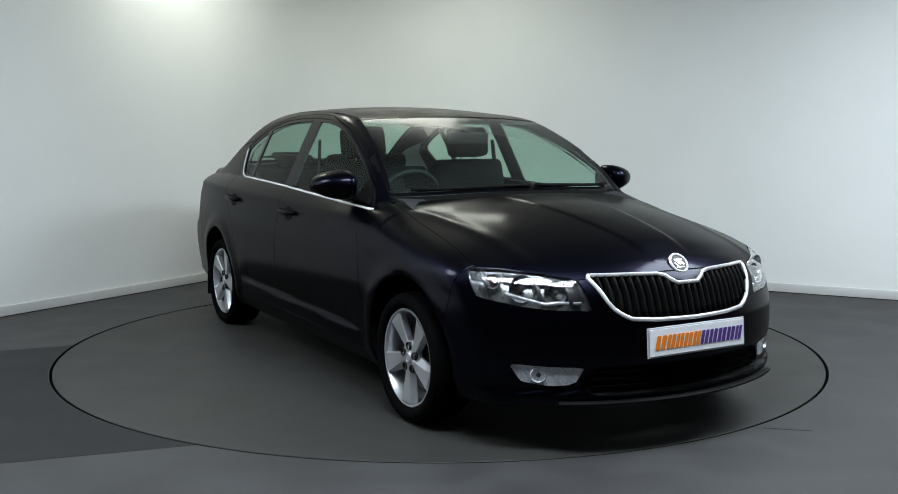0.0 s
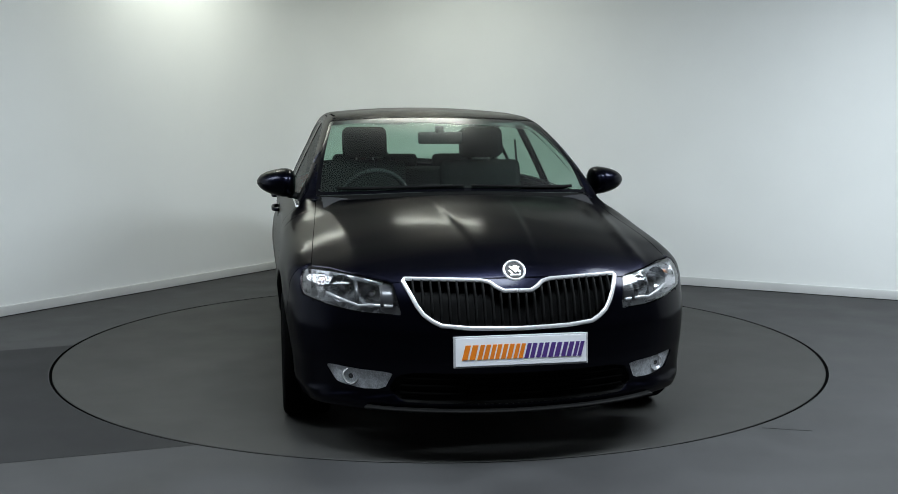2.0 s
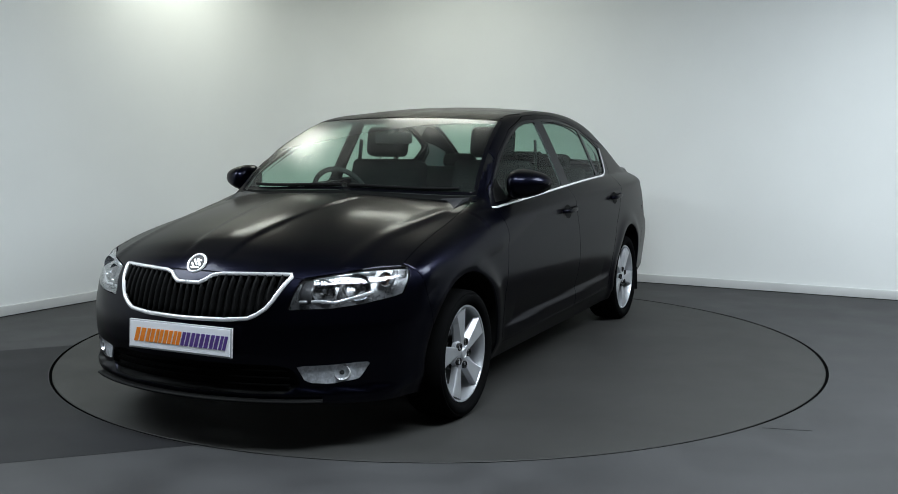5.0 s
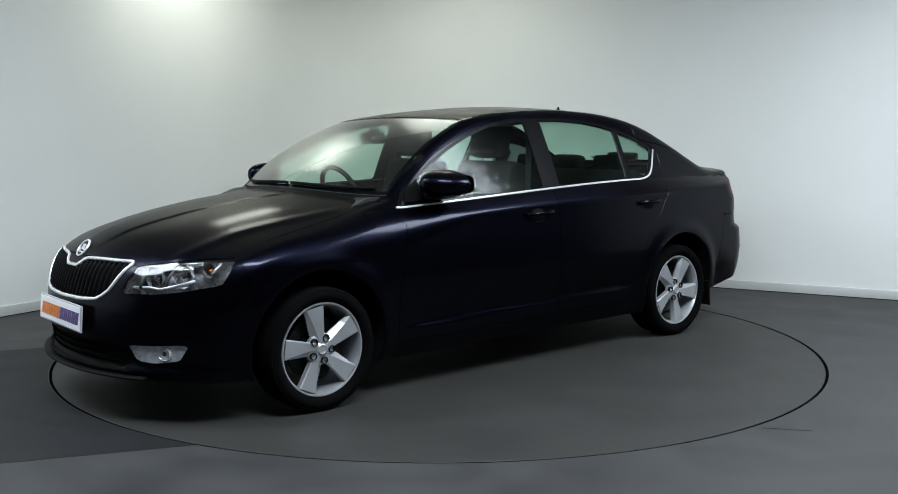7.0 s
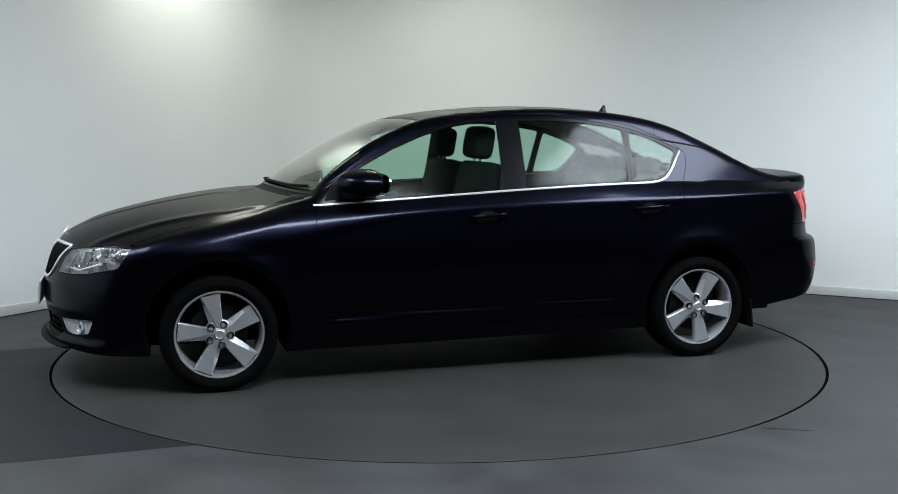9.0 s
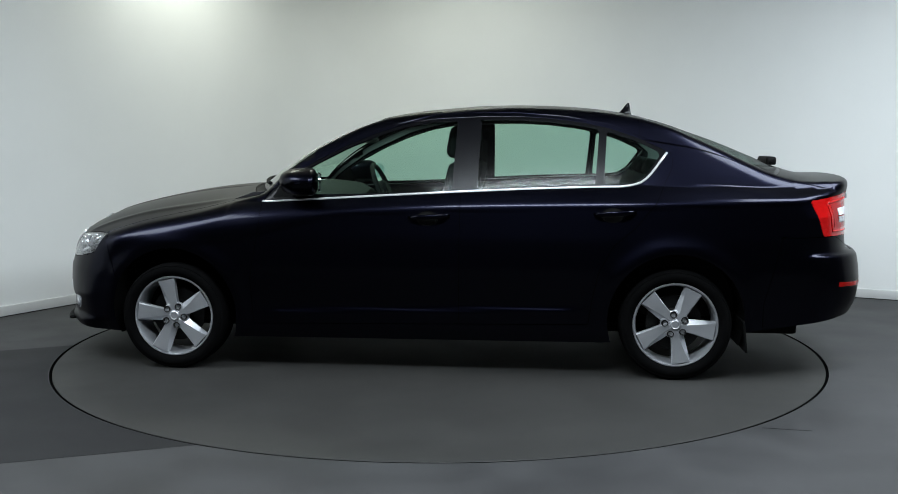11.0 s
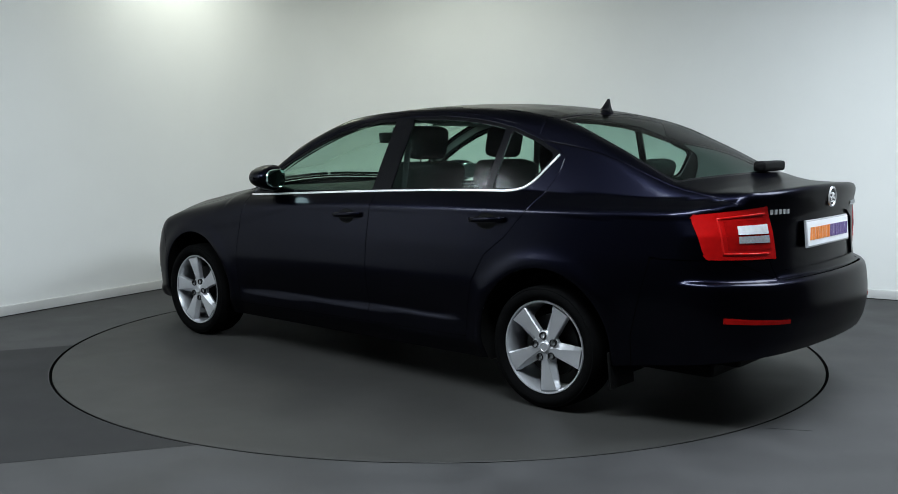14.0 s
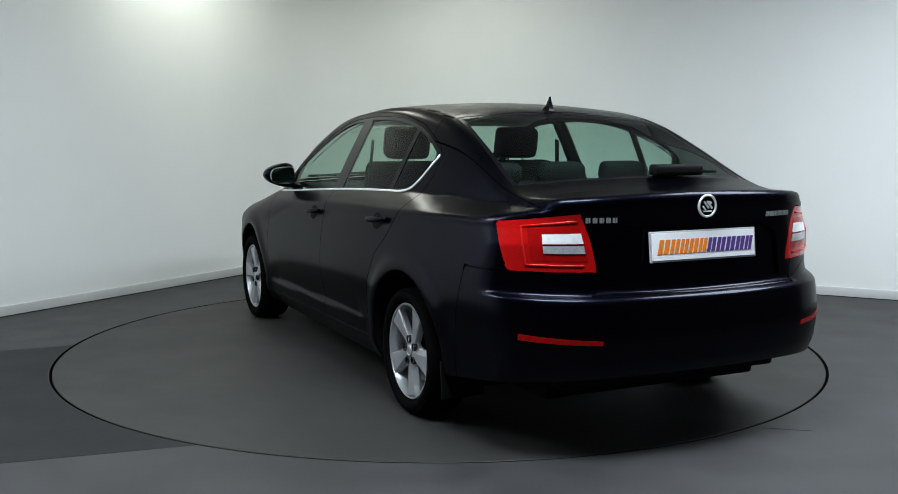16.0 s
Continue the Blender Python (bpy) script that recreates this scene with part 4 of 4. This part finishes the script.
    tri = [(-0.545, 0.935), (-0.575, 0.995), (-0.655, 1.048), (-0.68, 0.945)]
    a = [bm.verts.new((x, s * (on_side(x, z) + 0.001), z)) for x, z in tri]
    b = [bm.verts.new((x, s * (on_side(x, z) - 0.02), z)) for x, z in tri]
    bm.faces.new(a), bm.faces.new(b)
    for i in range(4):
        bm.faces.new((a[i], a[(i + 1) % 4], b[(i + 1) % 4], b[i]))
    part("mirror_sail", shift(bm), BLACK, mir, "black corner panel")
    # mud flaps behind the rear wheels
    bm = bmesh.new()
    box(bm, (-3.040, s * 0.765, 0.232), (0.012, 0.20, 0.165), pose(0, 0, 0, 0, 6, 0), bevel=0.004)
    part("mud_flap", shift(bm), BLACK, car, "black rear mud flap")

# headlights and fog lights: bowls behind the clear lenses
for mirr in (False, True):
    s = -1 if mirr else 1
    hl, fg = panels[("headlamp_lens", mirr)], panels[("fog_lens", mirr)]
    skin_part("headlamp_lens", "lamp_housing", LAMPHOUSE, hl, "smoked grey lamp housing", 0.055, False, mirr, -0.040)
    pts = [(on_front(0.492, z) - 0.030, s * 0.492, z) for z in (0.600, 0.640, 0.680)]
    swept("inner_bezel", pts, 0.060, 0.012, (1, 0, 0), LAMPGREY, hl, "dark grey inner bezel")
    pts = [(on_front(0.605, z) - 0.040, s * 0.605, z) for z in (0.610, 0.650, 0.695)]
    swept("inner_bezel", pts, 0.016, 0.012, (1, 0, 0), LAMPGREY, hl, "dark grey inner bezel")
    for y, z, r, mat, dx in ((0.660, 0.658, 0.056, REFLECTOR, 0.030), (0.552, 0.643, 0.050, REFLECTOR, 0.030), (0.742, 0.682, 0.030, REFLECTOR, 0.03)):
        x0 = on_front(y, z) - dx
        m = Matrix.Translation((x0, s * y, z)) @ pose(0, 0, 0, 0, 0, s * (18 if y < 0.7 else 40)) @ pose(0, 0, 0, 0, 0, -90)
        bm = bmesh.new()
        lathe(bm, [(r, 0.0), (r * 0.97, -0.008), (r * 0.80, -0.028), (r * 0.5, -0.044), (r * 0.18, -0.050), (0.001, -0.050)], 28, "y", m)
        bw = part("reflector_bowl", shift(bm), mat, hl, "bright reflector bowl", smooth=True)
        bm = bmesh.new()
        lathe(bm, [(0.001, 0.0), (r * 0.20, -0.004), (r * 0.22, -0.045), (0.001, -0.045)], 16, "y", m)
        part("bulb_cap", shift(bm), AMBER if y > 0.7 else LAMPGREY, bw, smooth=True, angle=50)
    pts = [(on_front(y, z) - 0.022, s * y, z) for y, z in ((0.475, 0.604), (0.56, 0.606), (0.60, 0.600), (0.66, 0.618), (0.72, 0.640))]
    swept("bezel_bar", pts, 0.010, 0.012, (0, 0, 1), CHROME, hl, "bright bezel bar")
    pts = [(on_front(y, z) - 0.015, s * y, z) for y, z in ((0.765, 0.712), (0.768, 0.690), (0.766, 0.668))]
    swept("side_marker", pts, 0.022, 0.014, (1, 0, 0), REFLECTOR, hl)
    pts = [(on_front(y, z) - 0.03, s * y, z) for y, z in ((0.505, 0.680), (0.60, 0.697), (0.70, 0.708))]
    swept("upper_bezel", pts, 0.014, 0.02, (0, 0, 1), REFLECTOR, hl)
    # fog light
    skin_part("fog_lens", "fog_housing", FOGSILVER, fg, "silver fog light housing", 0.008, False, mirr, 0)
    y, z = 0.635, 0.323
    m = Matrix.Translation((on_front(y, z) - 0.008, s * y, z)) @ pose(0, 0, 0, 0, 0, s * 25 - 90)
    bm = bmesh.new()
    lathe(bm, [(0.034, -0.02), (0.036, 0.0), (0.031, 0.004), (0.027, -0.004), (0.018, -0.016), (0.001, -0.020)], 28, "y", m)
    lf = part("fog_reflector", shift(bm), CHROME, fg, "round fog lamp", smooth=True, angle=40)
    bm = bmesh.new()
    lathe(bm, [(0.001, 0.002), (0.010, 0.0), (0.011, -0.016), (0.001, -0.016)], 14, "y", m)
    part("bulb_cap", shift(bm), LAMPGREY, lf, smooth=True, angle=50)

# grille: chrome frame and upright slats
G = [(0.0, 0.668), (0.055, 0.668), (0.085, 0.684), (0.105, 0.699), (0.14, 0.7065), (0.25, 0.709), (0.425, 0.709), (0.432, 0.700), (0.408, 0.652), (0.388, 0.612), (0.365, 0.580), (0.335, 0.558), (0.30, 0.541), (0.20, 0.533), (0.0, 0.530)]


def dense(pts, step=0.012):
    out = []
    for (a, b), (c, d) in zip(pts, pts[1:]):
        n = max(1, int(math.hypot(c - a, d - b) / step))
        out += [(a + (c - a) * k / n, b + (d - b) * k / n) for k in range(n)]
    return out + [pts[-1]]


ring = dense(G)
loop = ring + [(-y, z) for y, z in ring[::-1][1:]]
pts = [(on_front(y, z) + 0.002, y, z) for y, z in loop]
grille = swept("grille", pts, 0.017, 0.014, (1, 0, 0), CHROME, car, "chrome framed black grille")
for k in range(-12, 13):
    y = k * 0.033
    ay = abs(y)
    zt = np.interp(ay, [0, 0.055, 0.105, 0.14, 0.42], [0.658, 0.658, 0.689, 0.697, 0.699])
    zb = np.interp(ay, [0, 0.2, 0.30, 0.365, 0.41], [0.538, 0.541, 0.549, 0.59, 0.66])
    if zt - zb > 0.02:
        pts = [(on_front(y, z) - 0.012, y, z) for z in np.linspace(zb, zt, 6)]
        swept("slat", pts, 0.009, 0.030, (1, 0, 0), BLACK, grille)
# lower intake bars and front lip
for z in (0.27, 0.30, 0.33):
    pts = [(on_front(y, z) - 0.006, y, z) for y in np.linspace(-0.45, 0.45, 31)]
    swept("intake_bar", pts, 0.008, 0.012, (0, 0, 1), GAP, panels["lower_intake"])
pts = [(on_front(y, 0.225) + 0.006, y, 0.212 + 0.02 * max(0, abs(y) - 0.5)) for y in np.linspace(-0.58, 0.58, 35)]
swept("front_lip", pts, 0.05, 0.014, (0, 0, 1), BLACK, car, "black front lip")


# badges, show plates and lettering
def badge(m, parent_label):
    bm = bmesh.new()
    lathe(bm, [(0.037, 0.0), (0.038, 0.006), (0.042, 0.008), (0.046, 0.006), (0.047, 0.0)], 36, "y", m)
    rg = part("badge", shift(bm), CHROME, car, parent_label, smooth=True)
    bm = bmesh.new()
    lathe(bm, [(0.001, 0.003), (0.0365, 0.003), (0.0365, 0.0)], 30, "y", m)
    part("badge_field", shift(bm), GLOSSBLACK, rg)
    for x0, z0, w, h, a in ((0.0, -0.021, 0.042, 0.006, 0), (-0.010, 0.004, 0.040, 0.009, 48), (0.006, 0.004, 0.036, 0.008, 48), (0.016, -0.008, 0.022, 0.007, 48), (-0.012, 0.014, 0.018, 0.008, 20)):
        bm = bmesh.new()
        box(bm, (0, 0, 0), (w, 0.004, h), bevel=0.001)
        bm.transform(m @ pose(x0, 0.004, z0, 0, -a, 0))
        part("badge_mark", shift(bm), CHROME, rg)


badge(Matrix.Translation((on_front(0, 0.735) + 0.0, 0, 0.738)) @ pose(0, 0, 0, 0, -38, 0) @ pose(0, 0, 0, 0, 0, -90), "round chrome badge")
badge(Matrix.Translation((on_rear(0, 0.987) - 0.001, 0, 0.987)) @ pose(0, 0, 0, 0, 0, 90), "round chrome badge")


def show_plate(x, z, heading, tilt):
    """A white plate with two blocks of slanted print, orange and purple."""
    m = Matrix.Translation((x, 0, z)) @ pose(0, 0, 0, 0, 0, heading) @ pose(0, 0, 0, tilt, 0, 0)
    bm = bmesh.new()
    box(bm, (0, 0, 0), (0.530, 0.010, 0.121), m, bevel=0.003)
    ob = part("show_plate", shift(bm), PLATEEDGE, car, "white show plate with orange and purple print")
    bm = bmesh.new()
    box(bm, (0, 0, 0), (0.515, 0.004, 0.107), bevel=0.001)
    bm.transform(m @ pose(0, -0.0055, 0))
    part("plate_face", shift(bm), PLATE, ob)
    u = -0.229
    for k in range(10):
        w = 1.145 * (0.050, 0.040, 0.036, 0.040, 0.036, 0.038, 0.040, 0.042, 0.040, 0.033)[k]
        bm = bmesh.new()
        # two plain slanted bars
        for cx, cz, ww, hh in ((w * 0.23, 0, w * 0.36, 0.056), (w * 0.74, 0, w * 0.38, 0.056)):
            box(bm, (u + cx, -0.0085, cz - 0.001), (ww, 0.002, hh))
        for v in bm.verts:
            v.co.x += 0.26 * v.co.z
        bm.transform(m)
        part("print_block", shift(bm), ORANGE if k < 5 else PURPLE, ob)
        u += w + 0.0025
    return ob


show_plate(0.876, 0.447, 90, -4)
show_plate(-3.660, 0.832, -90, -6)
for y0, n, dw in ((0.462, 5, 0.026), (-0.41, 7, 0.022)):
    for k in range(n):
        y = y0 + (n / 2 - 0.5 - k) * dw
        bm = bmesh.new()
        xx = on_rear(y, 0.942)
        for cy, cz, ww, hh in ((-0.25, 0, 0.28, 0.020), (0.25, 0, 0.28, 0.020)):
            box(bm, (xx - 0.002, y + cy * dw * 0.8, 0.942 + cz), (0.006, ww * dw, hh))
        part("lettering_bar", shift(bm), ALLOY, car, "small chrome lettering bar")

# wipers and aerial
for a, b in ((-0.60, 0.02), (0.06, 0.62)):
    pts = []
    for k in range(15):
        y = a + (b - a) * k / 14
        x = -0.345 - 0.36 * y * y
        pts.append((x, y, on_top(x, y) + 0.010))
    wp = swept("wiper", pts, 0.018, 0.016, (0, 0, 1), BLACK, car, "black windscreen wiper")
pts = []
for k in range(15):
    u = k / 14
    y = 0.005 - 0.39 * u
    x = -3.315 + 0.29 * y * y * 0.9
    pts.append((x, y, on_top(x, y) + 0.022))
rw = swept("rear_wiper", pts, 0.022, 0.024, (0, 0, 1), BLACK, car, "black rear wiper", [1.0] * 10 + [0.8, 0.7, 0.6, 0.5, 0.4])
bm = bmesh.new()
x, y = -3.355, -0.13
box(bm, (-3.325, -0.125, on_top(-3.325, -0.12) + 0.030), (0.060, 0.26, 0.050), bevel=0.018, seg=3)
part("wiper_cover", shift(bm), BLACK, rw, smooth=True, angle=40)
bm = bmesh.new()
zr = on_top(-2.46, 0)
rows = []
for u in np.linspace(0, 1, 9):
    base_a, base_b = -2.405, -2.510
    xa, xb = base_a + (-2.480 - base_a) * u ** 0.7, base_b + (-2.493 - base_b) * u ** 0.5
    zz = zr - 0.012 + 0.076 * u
    hw = 0.034 * (1 - u) ** 1.6 + 0.004
    rows.append([bm.verts.new(c) for c in ((xa, 0, zz), ((xa + xb) / 2, hw, zz), (xb, hw * 0.5, zz), (xb, -hw * 0.5, zz), ((xa + xb) / 2, -hw, zz))])
for a, b in zip(rows, rows[1:]):
    for i in range(5):
        bm.faces.new((a[i], a[(i + 1) % 5], b[(i + 1) % 5], b[i]))
bm.faces.new(rows[-1])
part("roof_aerial", shift(bm), GLOSSBLACK, car, "black shark-fin roof aerial", smooth=True, angle=50)

# ---------- wheels ----------
MESHES = {}


def shared(name, make, mat, parent, label="", smooth=True, angle=40):
    if name not in MESHES:
        ob = part(name.split("|")[0], make(), mat, parent, label, smooth, angle)
        MESHES[name] = ob.data
        return ob
    ob = new(name.split("|")[0], MESHES[name])
    ob.parent = parent
    if label:
        ob["label"] = label
    return ob


def make_rim():
    bm = bmesh.new()
    lathe(bm, [(0.218, -0.012), (0.220, 0.0), (0.217, 0.005), (0.211, 0.004), (0.206, -0.006), (0.201, -0.03), (0.197, -0.13), (0.203, -0.17)], 72, "y")
    return bm


def make_tyre():
    bm = bmesh.new()
    lathe(bm, [(0.203, -0.17), (0.220, -0.178), (0.252, -0.190), (0.276, -0.182), (0.286, -0.165), (0.290, -0.12), (0.290, -0.045), (0.286, 0.000), (0.277, 0.014),
               (0.271, 0.0145), (0.269, 0.017), (0.252, 0.021), (0.236, 0.016), (0.222, 0.003), (0.216, -0.008)], 80, "y")
    return bm


def make_spoke():
    """A broad flat spoke with a bright bevelled flank, wide at the rim and waisted near the hub."""
    bm = bmesh.new()
    st = [(0.030, -0.030, 0.028, -0.006, 0.45), (0.065, -0.036, 0.031, -0.008, 0.42), (0.110, -0.040, 0.036, -0.005, 0.30), (0.160, -0.044, 0.043, -0.001, 0.17), (0.206, -0.049, 0.050, 0.002, 0.06)]
    rows = []
    for r, a, b, h, flank in st:
        w = b - a
        rr = lambda y: math.sqrt(max(r * r - y * y, 0)) if r > 0.1 else r
        c, d = a + w * flank, b - w * 0.05
        rows.append([bm.verts.new(v) for v in ((rr(a), h - 0.030, a), (rr(a), h - 0.020, a), (rr(c), h, c), (rr(d), h + 0.001, d), (rr(b), h - 0.004, b), (rr(b), h - 0.030, b))])
    for p, q in zip(rows, rows[1:]):
        for i in range(6):
            j = (i + 1) % 6
            bm.faces.new((p[i], p[j], q[j], q[i]))
    bm.faces.new(rows[0]), bm.faces.new(rows[-1])
    return bm


def make_hub():
    bm = bmesh.new()
    lathe(bm, [(0.001, -0.004), (0.030, -0.005), (0.034, -0.009), (0.062, -0.011), (0.074, -0.018), (0.076, -0.035), (0.001, -0.035)], 40, "y")
    return bm


def make_cap():
    bm = bmesh.new()
    lathe(bm, [(0.001, -0.001), (0.017, -0.001), (0.019, 0.001), (0.023, 0.0005), (0.027, -0.003), (0.028, -0.008)], 30, "y")
    return bm


def make_bolt():
    bm = bmesh.new()
    lathe(bm, [(0.001, -0.016), (0.009, -0.016), (0.0135, -0.012), (0.0135, -0.0055), (0.0165, -0.004), (0.018, -0.007), (0.018, -0.02)], 16, "y")
    return bm


def make_brake():
    bm = bmesh.new()
    lathe(bm, [(0.05, -0.055), (0.075, -0.055), (0.080, -0.072), (0.145, -0.072), (0.145, -0.095), (0.05, -0.095)], 48, "y", None, True)
    return bm


for s in (1, -1):
    for wx, wy, spin in ((0.0, 0.872, 78 if s > 0 else 55), (-2.686, 0.860, 116 if s > 0 else 109)):
        wheel = shared("wheel", make_rim, ALLOY, car, "silver five-spoke alloy wheel")
        m = Matrix.Translation(Vector((wx, s * wy, 0.2885)) + OFF)
        if s < 0:
            m = m @ pose(0, 0, 0, 0, 0, 180)
        wheel.matrix_basis = m @ pose(0, 0, 0, 0, -spin, 0)
        shared("tyre", make_tyre, RUBBER, wheel, "black tyre")
        shared("hub", make_hub, ALLOY, wheel)
        shared("hub_cap", make_cap, ALLOY, wheel, "silver centre cap")
        shared("brake_disc", make_brake, STEEL, wheel, "steel brake disc")
        for k in range(5):
            sp = shared("spoke", make_spoke, ALLOY, wheel, angle=15)
            sp.matrix_basis = pose(0, 0, 0, 0, 72 * k, 0)
            bo = shared("wheel_bolt", make_bolt, STEEL, wheel)
            bo.matrix_basis = pose(0, 0, 0, 0, 72 * k + 36, 0) @ pose(0.054, 0.004, 0)


def motions():
    walk(turntable, ROWS)
    walk(car, ROWS)


motions()
